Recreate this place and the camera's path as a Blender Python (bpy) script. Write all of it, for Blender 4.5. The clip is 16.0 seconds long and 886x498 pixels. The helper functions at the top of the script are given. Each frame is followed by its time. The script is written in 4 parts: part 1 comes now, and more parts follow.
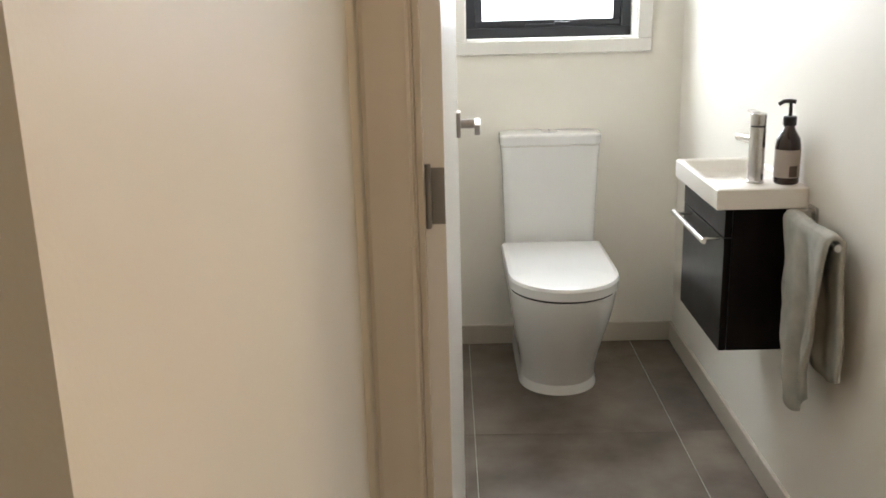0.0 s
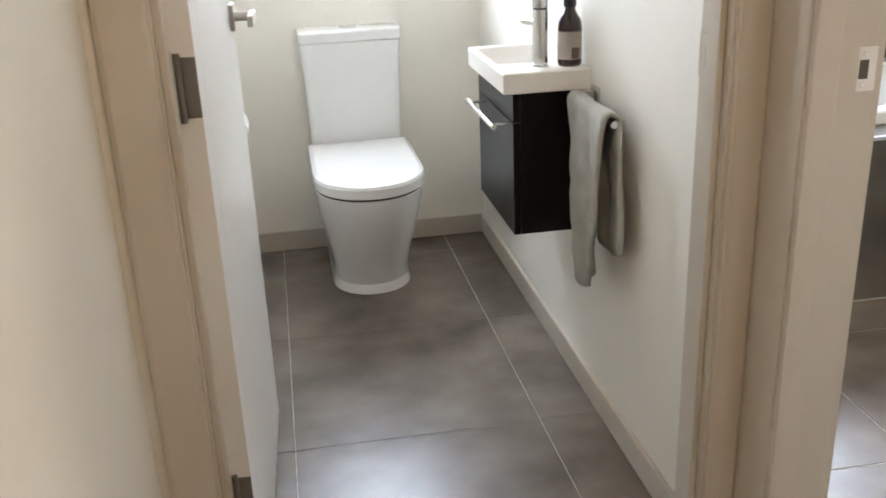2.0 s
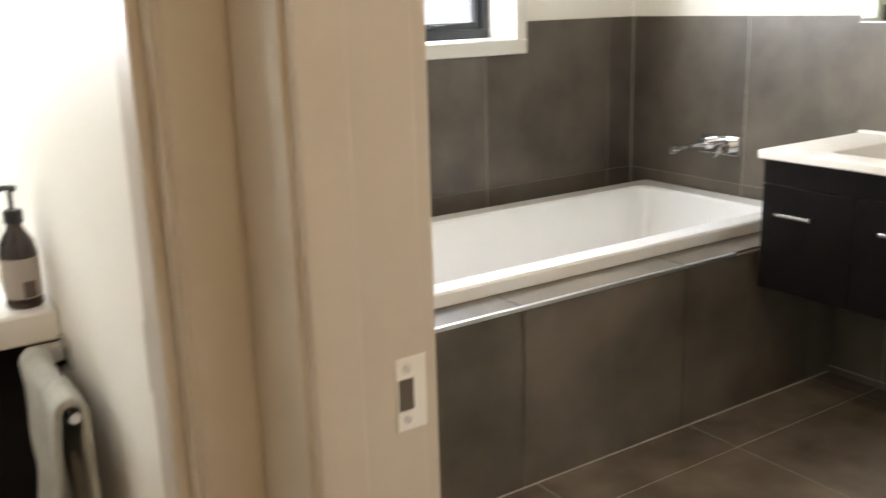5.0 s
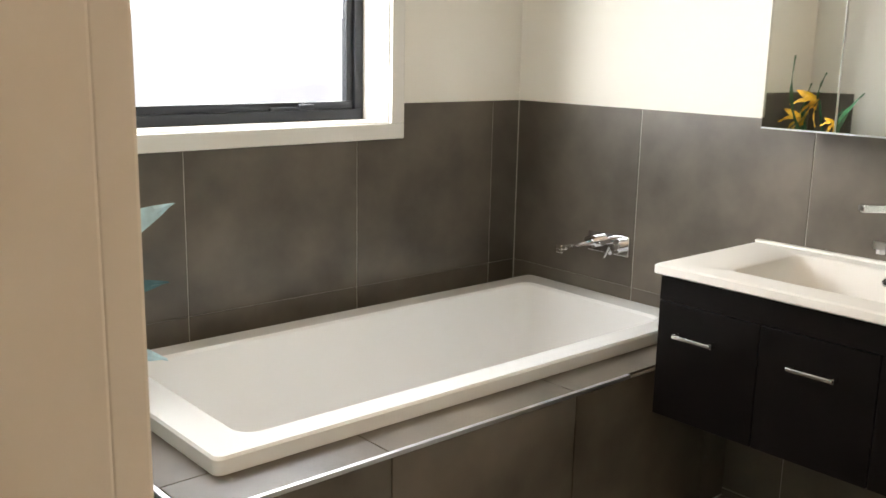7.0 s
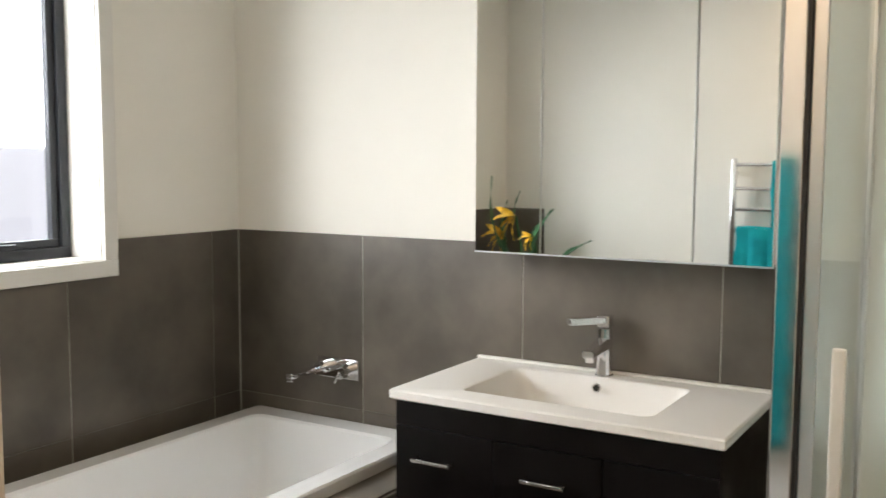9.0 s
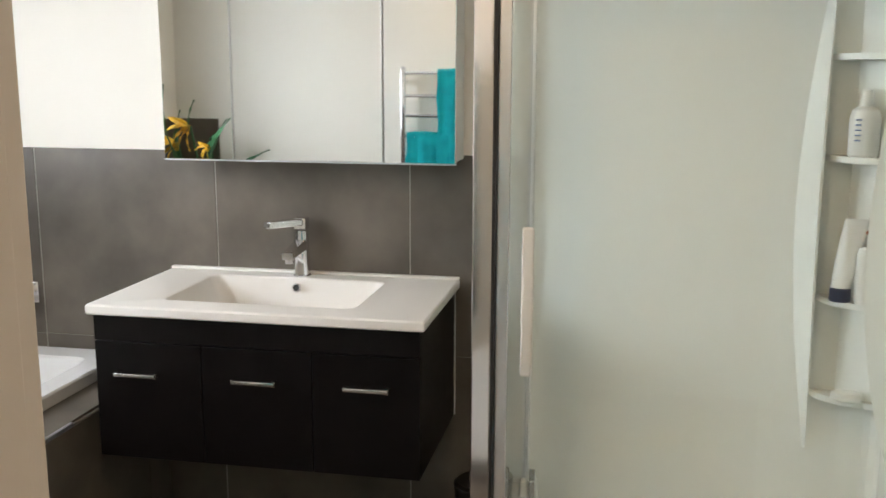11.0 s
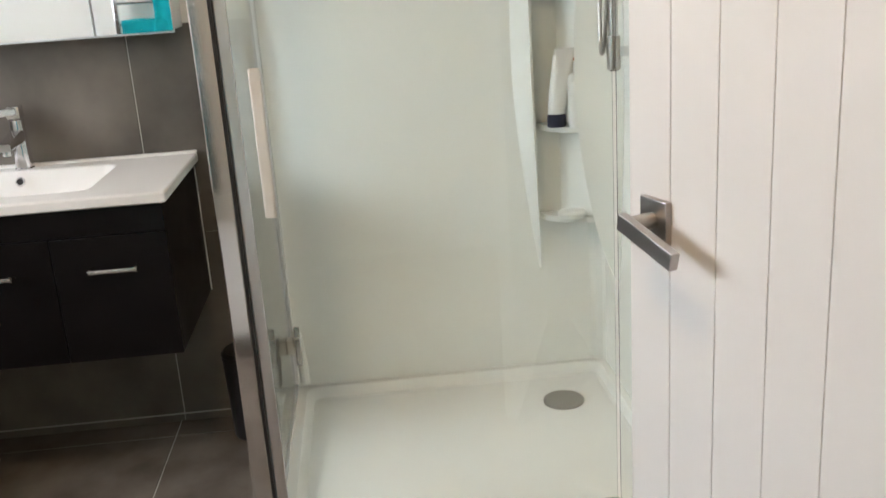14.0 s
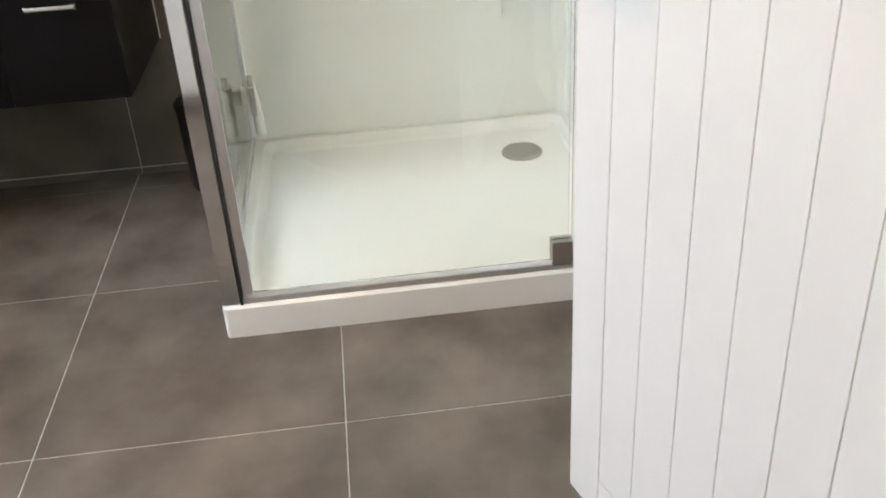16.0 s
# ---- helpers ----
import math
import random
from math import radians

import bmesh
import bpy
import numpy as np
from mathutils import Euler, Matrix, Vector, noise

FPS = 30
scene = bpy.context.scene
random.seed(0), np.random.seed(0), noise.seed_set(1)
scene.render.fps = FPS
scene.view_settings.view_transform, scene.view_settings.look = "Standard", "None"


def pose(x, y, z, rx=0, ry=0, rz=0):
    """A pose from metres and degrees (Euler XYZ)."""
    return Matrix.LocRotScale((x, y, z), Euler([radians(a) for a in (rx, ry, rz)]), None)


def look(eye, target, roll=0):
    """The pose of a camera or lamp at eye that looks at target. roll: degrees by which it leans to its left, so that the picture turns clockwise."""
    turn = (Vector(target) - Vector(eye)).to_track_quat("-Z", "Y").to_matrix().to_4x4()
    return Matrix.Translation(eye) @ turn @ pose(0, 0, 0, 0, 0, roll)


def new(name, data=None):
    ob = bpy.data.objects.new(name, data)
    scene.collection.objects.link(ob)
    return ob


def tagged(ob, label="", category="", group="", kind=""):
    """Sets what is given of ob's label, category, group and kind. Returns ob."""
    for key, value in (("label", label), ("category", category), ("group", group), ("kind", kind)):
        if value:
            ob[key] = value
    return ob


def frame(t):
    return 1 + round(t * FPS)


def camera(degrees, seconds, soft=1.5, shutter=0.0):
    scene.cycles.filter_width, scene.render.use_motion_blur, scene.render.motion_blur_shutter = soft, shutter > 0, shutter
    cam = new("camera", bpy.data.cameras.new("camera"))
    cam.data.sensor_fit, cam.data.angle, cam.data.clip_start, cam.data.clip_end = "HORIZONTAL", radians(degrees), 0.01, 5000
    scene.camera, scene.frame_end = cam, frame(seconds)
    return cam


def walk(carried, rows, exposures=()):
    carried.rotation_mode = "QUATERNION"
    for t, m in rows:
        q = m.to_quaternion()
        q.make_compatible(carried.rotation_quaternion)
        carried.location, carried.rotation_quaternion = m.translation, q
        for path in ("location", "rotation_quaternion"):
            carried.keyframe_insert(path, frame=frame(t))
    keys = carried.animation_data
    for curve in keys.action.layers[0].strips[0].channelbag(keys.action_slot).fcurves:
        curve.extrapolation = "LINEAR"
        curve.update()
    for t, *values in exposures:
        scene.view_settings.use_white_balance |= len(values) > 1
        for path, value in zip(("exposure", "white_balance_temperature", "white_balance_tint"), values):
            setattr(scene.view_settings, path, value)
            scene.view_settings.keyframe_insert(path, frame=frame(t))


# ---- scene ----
cam = camera(50.1, 16.0, shutter=0.3)
PATH = [
    (0, (0.04, 0.408, 1.291), (0.019, 2.336, 0.759), -1.5),
    (0.5, (0.065, 0.399, 1.297), (0.125, 2.324, 0.758), -1.4),
    (1, (0.095, 0.414, 1.281), (0.251, 2.32, 0.694), -1.7),
    (1.5, (0.128, 0.41, 1.267), (0.348, 2.285, 0.609), -2.1),
    (2, (0.149, 0.426, 1.248), (0.447, 2.266, 0.524), -2.4),
    (2.5, (0.181, 0.495, 1.244), (0.644, 2.292, 0.499), -2.2),
    (3, (0.203, 0.645, 1.263), (0.869, 2.406, 0.588), -2.8),
    (3.5, (0.236, 0.755, 1.274), (1.033, 2.476, 0.638), -2.8),
    (4, (0.343, 0.827, 1.271), (1.147, 2.567, 0.7), -2.4),
    (4.5, (0.478, 0.906, 1.268), (1.294, 2.635, 0.683), -0.9),
    (5, (0.571, 1.004, 1.284), (1.643, 2.614, 0.775), -1.7),
    (5.2, (0.608, 1.062, 1.297), (1.796, 2.596, 0.812), -2.1),
    (7.3, (0.835, 1.304, 1.396), (2.142, 2.763, 1.002), 1.6),
    (7.5, (0.832, 1.302, 1.407), (2.164, 2.753, 1.082), 1.3),
    (8, (0.811, 1.301, 1.442), (2.245, 2.675, 1.226), 1.0),
    (8.5, (0.794, 1.312, 1.46), (2.363, 2.533, 1.275), 0.5),
    (9, (0.790, 1.345, 1.442), (2.481, 2.371, 1.263), 0.2),
    (9.5, (0.773, 1.360, 1.428), (2.565, 2.196, 1.232), 0.0),
    (10, (0.749, 1.382, 1.423), (2.614, 2.044, 1.167), 0.1),
    (10.2, (0.722, 1.400, 1.434), (2.608, 1.989, 1.14), 0.2),
    (12.3, (0.661, 1.416, 1.372), (2.625, 1.548, 1.018), -1.4),
    (12.5, (0.649, 1.417, 1.367), (2.612, 1.507, 0.997), -1.7),
    (13, (0.632, 1.41, 1.346), (2.584, 1.379, 0.91), -2.7),
    (13.5, (0.623, 1.391, 1.329), (2.557, 1.264, 0.838), -3.6),
    (14, (0.62, 1.385, 1.312), (2.529, 1.244, 0.734), -3.9),
    (14.5, (0.615, 1.388, 1.292), (2.488, 1.278, 0.6), -3.4),
    (15, (0.62, 1.387, 1.272), (2.447, 1.289, 0.464), -3.3),
    (15.5, (0.606, 1.374, 1.235), (2.389, 1.269, 0.335), -3.2),
    (16, (0.599, 1.353, 1.204), (2.329, 1.197, 0.213), -3.6),
]
EXPOSURES = [(0.0, 0.12, 6350, 10), (2.0, 0.5, 5900, 10), (3.0, 0.62, 6050, 10), (3.5, 0.55, 6250, 10), (5.0, 0.36, 6700, 10), (7.5, 0.0, 6850, 10), (9.0, -0.18, 6650, 10), (10.2, -0.17, 6400, 10),
             (12.5, -0.08, 6500, 12), (13.5, -0.07, 6400, 12), (14.5, 0.17, 6150, 12), (16.0, 0.47, 6050, 12)]
walk(cam, [(t, look(e, g, r)) for t, e, g, r in PATH], EXPOSURES)

# ---- light ----
world = bpy.data.worlds.new("sky")
scene.world = world
world.use_nodes = True
wn = world.node_tree
sky = wn.nodes.new("ShaderNodeTexSky")
sky.sky_type, sky.sun_disc = "NISHITA", False
sky.sun_elevation, sky.sun_rotation = radians(48), radians(150)
wn.links.new(sky.outputs[0], wn.nodes["Background"].inputs[0])
wn.nodes["Background"].inputs[1].default_value = 0.1
sun = new("sun", bpy.data.lights.new("sun", "SUN"))
sun.data.energy, sun.data.angle, sun.data.color = 1.0, radians(12), (1, 0.96, 0.9)
sun.matrix_world = look((6, -6, 9), (0, 0, 0))


def area(name, eye, target, w, h, power, color):
    ob = new(name, bpy.data.lights.new(name, "AREA"))
    ob.data.shape, ob.data.size, ob.data.size_y, ob.data.energy, ob.data.color = "RECTANGLE", w, h, power, color
    ob.matrix_world = look(eye, target)
    return ob


# daylight standing in the two window openings
area("window_daylight", (2.40, 4.55, 2.06), (2.40, 3.55, 1.46), 2.6, 1.3, 145, (0.91, 0.955, 1.0))
area("window_daylight", (0.40, 4.60, 1.85), (0.40, 3.60, 1.35), 1.6, 1.9, 172, (0.93, 0.965, 1.0))
# unseen warm downlights, assumed from the warm light in hall and bathroom
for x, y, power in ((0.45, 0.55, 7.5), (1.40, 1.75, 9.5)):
    area("assumed_downlight_glow", (x, y, 2.385), (x, y, 0), 0.10, 0.10, power, (1.0, 0.70, 0.42))


# ---- materials ----
def material(name, color, rough=0.5, metal=0.0, scale=6.0, vary=0.06, bump=0.02, grain=180.0, coat=0.0, random_island=0.0, spec=0.5, wave=0.0):
    m = bpy.data.materials.new(name)
    m.use_nodes = True
    n, l = m.node_tree.nodes, m.node_tree.links
    b = n["Principled BSDF"]
    b.inputs["Roughness"].default_value, b.inputs["Metallic"].default_value = rough, metal
    b.inputs["Coat Weight"].default_value = coat
    b.inputs["Specular IOR Level"].default_value = spec
    co = n.new("ShaderNodeTexCoord")
    big, fine = n.new("ShaderNodeTexNoise"), n.new("ShaderNodeTexNoise")
    big.inputs["Scale"].default_value, big.inputs["Detail"].default_value = scale, 5
    fine.inputs["Scale"].default_value, fine.inputs["Detail"].default_value = grain, 3
    for t in (big, fine):
        l.new(co.outputs["Object"], t.inputs["Vector"])
    mix = n.new("ShaderNodeMix")
    mix.data_type = "RGBA"
    mix.inputs["A"].default_value = (*[c * (1 - vary) for c in color], 1)
    mix.inputs["B"].default_value = (*[min(1, c * (1 + vary)) for c in color], 1)
    ramp = n.new("ShaderNodeMapRange")
    ramp.inputs["From Min"].default_value, ramp.inputs["From Max"].default_value = 0.3, 0.7
    l.new(big.outputs["Fac"], ramp.inputs["Value"])
    l.new(ramp.outputs["Result"], mix.inputs["Factor"])
    out = mix.outputs["Result"]
    if random_island:
        info, hue, mr = n.new("ShaderNodeObjectInfo"), n.new("ShaderNodeHueSaturation"), n.new("ShaderNodeMapRange")
        mr.inputs["To Min"].default_value, mr.inputs["To Max"].default_value = 1 - random_island, 1 + random_island
        l.new(info.outputs["Random"], mr.inputs["Value"])
        l.new(mr.outputs["Result"], hue.inputs["Value"])
        l.new(out, hue.inputs["Color"])
        out = hue.outputs["Color"]
    l.new(out, b.inputs["Base Color"])
    rr = n.new("ShaderNodeMapRange")
    rr.inputs["To Min"].default_value, rr.inputs["To Max"].default_value = max(0.02, rough * (0.85 if rough > 0.3 else 0.99)), min(1, rough * (1.15 if rough > 0.3 else 1.01))
    l.new(big.outputs["Fac"], rr.inputs["Value"])
    l.new(rr.outputs["Result"], b.inputs["Roughness"])
    if bump:
        bu = n.new("ShaderNodeBump")
        bu.inputs["Strength"].default_value, bu.inputs["Distance"].default_value = bump * 4, 0.002
        l.new(fine.outputs["Fac"], bu.inputs["Height"])
        l.new(bu.outputs["Normal"], b.inputs["Normal"])
        if wave:
            slow, wb = n.new("ShaderNodeTexNoise"), n.new("ShaderNodeBump")
            slow.inputs["Scale"].default_value, slow.inputs["Detail"].default_value = 22.0, 4
            l.new(co.outputs["Object"], slow.inputs["Vector"])
            wb.inputs["Strength"].default_value, wb.inputs["Distance"].default_value = wave, 0.004
            l.new(slow.outputs["Fac"], wb.inputs["Height"])
            l.new(wb.outputs["Normal"], bu.inputs["Normal"])
    return m


def glass_material(name, color, rough=0.0):
    m = bpy.data.materials.new(name)
    m.use_nodes = True
    b = m.node_tree.nodes["Principled BSDF"]
    b.inputs["Base Color"].default_value = (*color, 1)
    b.inputs["Transmission Weight"].default_value, b.inputs["Roughness"].default_value, b.inputs["IOR"].default_value = 1, rough, 1.45
    return m


PAINT = material("wall_paint", (0.87, 0.84, 0.765), 0.55, scale=2.5, vary=0.015, bump=0.02, grain=260)
CEIL = material("ceiling_paint", (0.88, 0.87, 0.84), 0.8, scale=2, vary=0.02, bump=0.03)
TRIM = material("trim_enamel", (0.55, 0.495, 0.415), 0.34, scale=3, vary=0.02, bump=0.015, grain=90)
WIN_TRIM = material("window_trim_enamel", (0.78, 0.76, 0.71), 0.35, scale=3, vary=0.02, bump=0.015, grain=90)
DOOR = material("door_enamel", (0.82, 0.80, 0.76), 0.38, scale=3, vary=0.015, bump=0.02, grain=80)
GROOVE = material("door_groove", (0.74, 0.71, 0.66), 0.7)
TILE = material("porcelain_tile", (0.150, 0.125, 0.102), 0.21, scale=4.5, vary=0.34, bump=0.05, grain=300, random_island=0.07, wave=0.22)
WTILE = material("wall_tile", (0.118, 0.101, 0.082), 0.36, scale=4.0, vary=0.38, bump=0.04, grain=300, random_island=0.12)
GROUT = material("grout", (0.42, 0.40, 0.355), 0.85, scale=10, vary=0.12)
DGROUT = material("wall_grout", (0.47, 0.445, 0.40), 0.85, scale=10, vary=0.12)
CERAMIC = material("white_ceramic", (0.86, 0.86, 0.85), 0.12, scale=3, vary=0.01, bump=0, coat=0.3)
BASIN = material("cast_polymer", (0.85, 0.82, 0.77), 0.38, scale=4, vary=0.02, bump=0.01)
SLOT = material("dark_slot", (0.10, 0.085, 0.065), 0.6)
SEAM = material("dark_seam", (0.03, 0.03, 0.03), 0.8)
ESPRESSO = material("espresso_laminate", (0.0045, 0.0034, 0.0034), 0.34, scale=14, vary=0.3, bump=0.04, grain=220, spec=0.16)
CHROME = material("chrome", (0.80, 0.80, 0.82), 0.08, 1.0, vary=0.02, bump=0)
BRUSHED = material("brushed_nickel", (0.46, 0.43, 0.40), 0.32, 1.0, vary=0.06, bump=0.03, grain=400)
HINGE = material("aged_nickel", (0.30, 0.275, 0.25), 0.38, 1.0, vary=0.08, bump=0.03, grain=400)
STEEL = material("satin_steel", (0.62, 0.61, 0.59), 0.26, 1.0, vary=0.05, bump=0.02, grain=400)
ALU = material("anodised_aluminium", (0.78, 0.78, 0.80), 0.36, 1.0, vary=0.04, bump=0)
MIRROR = material("mirror_silver", (0.90, 0.92, 0.91), 0.015, 1.0, vary=0.0, bump=0)
BLACKFRAME = material("powder_coated_black", (0.018, 0.020, 0.026), 0.4, vary=0.1)
RUBBER = material("black_seal", (0.015, 0.015, 0.016), 0.6)
AMBER = material("amber_bottle", (0.030, 0.012, 0.008), 0.12, vary=0.3, bump=0, coat=0.5)
PUMP = material("black_plastic", (0.02, 0.02, 0.022), 0.35)
LABEL = material("paper_label", (0.42, 0.37, 0.33), 0.7, vary=0.08)
LABELDARK = material("label_print", (0.10, 0.075, 0.06), 0.7)
GREYTOWEL = material("grey_cotton", (0.43, 0.425, 0.38), 0.95, scale=18, vary=0.16, bump=0.35, grain=420, spec=0.1)
TEAL = material("teal_cotton", (0.012, 0.36, 0.40), 0.95, scale=16, vary=0.15, bump=0.35, grain=420, spec=0.1)
ACRYLIC = material("white_acrylic", (0.86, 0.865, 0.82), 0.22, scale=2, vary=0.015, bump=0, coat=0.2)
TRAY = material("tray_acrylic", (0.88, 0.87, 0.83), 0.25, scale=3, vary=0.02, bump=0.02)
WHITEPL = material("white_plastic", (0.80, 0.79, 0.75), 0.35, vary=0.03, bump=0)
NAVY = material("navy_plastic", (0.02, 0.022, 0.05), 0.4)
BLUEPRINT = material("blue_print", (0.25, 0.33, 0.5), 0.6)
LEAF = material("leaf", (0.03, 0.13, 0.05), 0.45, scale=20, vary=0.4)
# paled leaf: the window's cool light on it is put into the colour
LITLEAF = material("window_lit_leaf", (0.50, 0.70, 0.76), 0.5, scale=20, vary=0.25)
BLUELEAF = material("blue_green_leaf", (0.06, 0.15, 0.18), 0.5, scale=20, vary=0.3)
PETAL = material("yellow_petal", (0.85, 0.45, 0.03), 0.5, scale=25, vary=0.3)
POT = material("teal_glaze", (0.10, 0.22, 0.22), 0.25, vary=0.2)
CARPET = material("hall_carpet", (0.33, 0.29, 0.24), 0.95, scale=30, vary=0.2, bump=0.5, grain=500)
GLASS = glass_material("shower_glass", (0.925, 0.975, 0.950))
FROST = glass_material("frosted_glass", (0.98, 0.985, 1.0), 0.045)
WGLASS = glass_material("window_glass", (0.98, 0.99, 1.0), 0.0)
# emissive: the sheet's own glow stands in for daylight behind the frosted pane
GLOWSHEET = bpy.data.materials.new("glow_sheet")
GLOWSHEET.use_nodes = True
GLOWSHEET.node_tree.nodes["Principled BSDF"].inputs["Base Color"].default_value = (0.2, 0.2, 0.22, 1)
GLOWSHEET.node_tree.nodes["Principled BSDF"].inputs["Emission Color"].default_value = (0.46, 0.47, 0.54, 1)
GLOWSHEET.node_tree.nodes["Principled BSDF"].inputs["Emission Strength"].default_value = 1.0
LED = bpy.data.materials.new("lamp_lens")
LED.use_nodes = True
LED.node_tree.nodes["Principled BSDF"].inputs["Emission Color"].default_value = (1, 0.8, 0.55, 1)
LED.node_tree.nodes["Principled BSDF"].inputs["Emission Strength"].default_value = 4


# ---- building helpers ----
def box(bm, x0, y0, z0, x1, y1, z1, bevel=0.0, seg=2):
    x0, x1, y0, y1, z0, z1 = min(x0, x1), max(x0, x1), min(y0, y1), max(y0, y1), min(z0, z1), max(z0, z1)
    r = bmesh.ops.create_cube(bm, size=1, matrix=Matrix.LocRotScale(((x0 + x1) / 2, (y0 + y1) / 2, (z0 + z1) / 2), None, (x1 - x0, y1 - y0, z1 - z0)))
    if bevel:
        edges = {e for v in r["verts"] for e in v.link_edges}
        bmesh.ops.bevel(bm, geom=list(edges), offset=bevel, segments=seg, profile=0.5, affect="EDGES")
    return bm


def cyl(bm, p, q, r, r2=None, seg=24):
    p, q = Vector(p), Vector(q)
    m = Matrix.Translation((p + q) / 2) @ (q - p).to_track_quat("Z", "Y").to_matrix().to_4x4()
    bmesh.ops.create_cone(bm, cap_ends=True, segments=seg, radius1=r, radius2=r if r2 is None else r2, depth=(q - p).length, matrix=m)
    return bm


def loft(bm, loops, cap0=True, cap1=True):
    rings = [[bm.verts.new(p) for p in loop] for loop in loops]
    n = len(rings[0])
    for a, b in zip(rings, rings[1:]):
        for i in range(n):
            bm.faces.new((a[i], a[(i + 1) % n], b[(i + 1) % n], b[i]))
    if cap0:
        bm.faces.new(rings[0][::-1])
    if cap1:
        bm.faces.new(rings[-1])
    bmesh.ops.recalc_face_normals(bm, faces=bm.faces)
    return bm


def rrect(x0, x1, y0, y1, r, z, n=6):
    r = min(r, (x1 - x0) / 2 - 1e-4, (y1 - y0) / 2 - 1e-4)
    pts = []
    for cx, cy, a0 in ((x1 - r, y1 - r, 0), (x0 + r, y1 - r, 90), (x0 + r, y0 + r, 180), (x1 - r, y0 + r, 270)):
        for i in range(n + 1):
            a = radians(a0 + 90 * i / n)
            pts.append((cx + r * math.cos(a), cy + r * math.sin(a), z))
    return pts


def lathe(bm, x, y, profile, seg=28):
    loops = [[(x + r * math.cos(2 * math.pi * i / seg), y + r * math.sin(2 * math.pi * i / seg), z) for i in range(seg)] for r, z in profile]
    return loft(bm, loops)


def prism(bm, pts, axis, a, b):
    """Extrude a 2D outline along an axis from a to b."""
    def put(p, v):
        return {"x": (v, p[0], p[1]), "y": (p[0], v, p[1]), "z": (p[0], p[1], v)}[axis]
    return loft(bm, [[put(p, a) for p in pts], [put(p, b) for p in pts]])


def tube(bm, pts, r, seg=10):
    pts = [Vector(p) for p in pts]
    loops = []
    for i, p in enumerate(pts):
        d = (pts[min(i + 1, len(pts) - 1)] - pts[max(i - 1, 0)]).normalized()
        u = d.orthogonal().normalized() if i == 0 else (u - d * u.dot(d)).normalized()
        v = d.cross(u)
        loops.append([p + r * (math.cos(2 * math.pi * k / seg) * u + math.sin(2 * math.pi * k / seg) * v) for k in range(seg)])
    return loft(bm, loops)


ORIGIN = {}


def mesh_of(name, bm, mat, shift=(0, 0, 0), smooth=True):
    me = bpy.data.meshes.new(name)
    bmesh.ops.translate(bm, verts=bm.verts, vec=-Vector(shift))
    bm.to_mesh(me)
    bm.free()
    if smooth:
        me.polygons.foreach_set("use_smooth", [True] * len(me.polygons))
        me.set_sharp_from_angle(angle=radians(22))
    me.materials.append(mat)
    return me


def thing(name, x, y, z, label, category, group="", rz=0.0, kind=""):
    ob = new(name)
    ob.empty_display_size = 0.05
    ob.matrix_basis = pose(x, y, z, 0, 0, rz)
    ORIGIN[ob.name] = (x, y, z) if not rz else (0, 0, 0)
    return tagged(ob, label, category, group, kind)


def part(name, bm, mat, parent, label="", shadow=True):
    """A mesh under a thing or a part; given in world metres, or in the thing's own metres where it is turned."""
    shift = ORIGIN[parent.name]
    ob = new(name, mesh_of(name, bm, mat, shift))
    ob.parent = parent
    ORIGIN[ob.name] = shift
    ob.visible_shadow = shadow
    return tagged(ob, label)


def single(name, bm, mat, label, category, group="", kind="", smooth=True):
    ob = new(name, mesh_of(name, bm, mat, (0, 0, 0), smooth))
    ORIGIN[ob.name] = (0, 0, 0)
    return tagged(ob, label, category, group, kind)


def structure(name, bm, mat, label, category):
    return single(name, bm, mat, label, category, kind="structure")


def B(*a, **k):
    return box(bmesh.new(), *a, **k)


# ---- plan ----
XR, YB = 3.370, 3.79          # tiled faces of the bathroom's east and north walls
YW, XW = 3.75, 0.85           # water closet: north wall and east wall
XL = -0.06                    # water closet: west wall
YD0, YD1 = 1.715, 1.815       # wall with the water closet's doorway
WX0, WX1 = -0.010, 0.792      # that doorway
PX0, PX1 = 0.85, 0.954        # wall between hall, water closet and bathroom
BY0, BY1 = 0.765, 1.592       # bathroom doorway
YS = 0.68                     # bathroom south wall
HX = -0.0965                  # hall west wall, which ends at HY
HY, HX2 = 0.708, -1.3           # the hall widens before that
DH, CH = 2.04, 2.42           # door and ceiling heights
T = 0.008                     # tile thickness

# ---- structure ----
bm = bmesh.new()
box(bm, HX, YD0, 0, WX0 - 0.02, YD1, CH)
box(bm, WX1 + 0.02, YD0, 0, PX0, YD1, CH)
box(bm, WX0 - 0.02, YD0, DH + 0.02, WX1 + 0.02, YD1, CH)
structure("wall_closet_doorway", bm, PAINT, "cream painted plaster wall around the toilet doorway", "wall")
bm = bmesh.new()
box(bm, PX0, BY1 + 0.072, 0, PX1, YB + 0.25, CH)
box(bm, PX0, BY1 + 0.02, 0, PX1 - 0.014, BY1 + 0.072, CH)
box(bm, PX0, -1.6, 0, PX1, BY0 - 0.02, CH)
box(bm, PX0, BY0 - 0.02, DH + 0.02, PX1, BY1 + 0.02, CH)
wall_part = structure("wall_partition", bm, PAINT, "off-white painted partition wall beside the bathroom doorway", "wall")
structure("wall_hall_west", B(HX - 0.1, HY, 0, HX, YD1, CH), PAINT, "cream painted hall wall", "wall")
structure("wall_hall_return", B(HX2, HY, 0, HX - 0.1, HY + 0.1, CH), PAINT, "cream painted hall return wall", "wall")
structure("wall_hall_far", B(HX2 - 0.1, -1.6, 0, HX2, HY, CH), PAINT, "cream painted far hall wall", "wall")
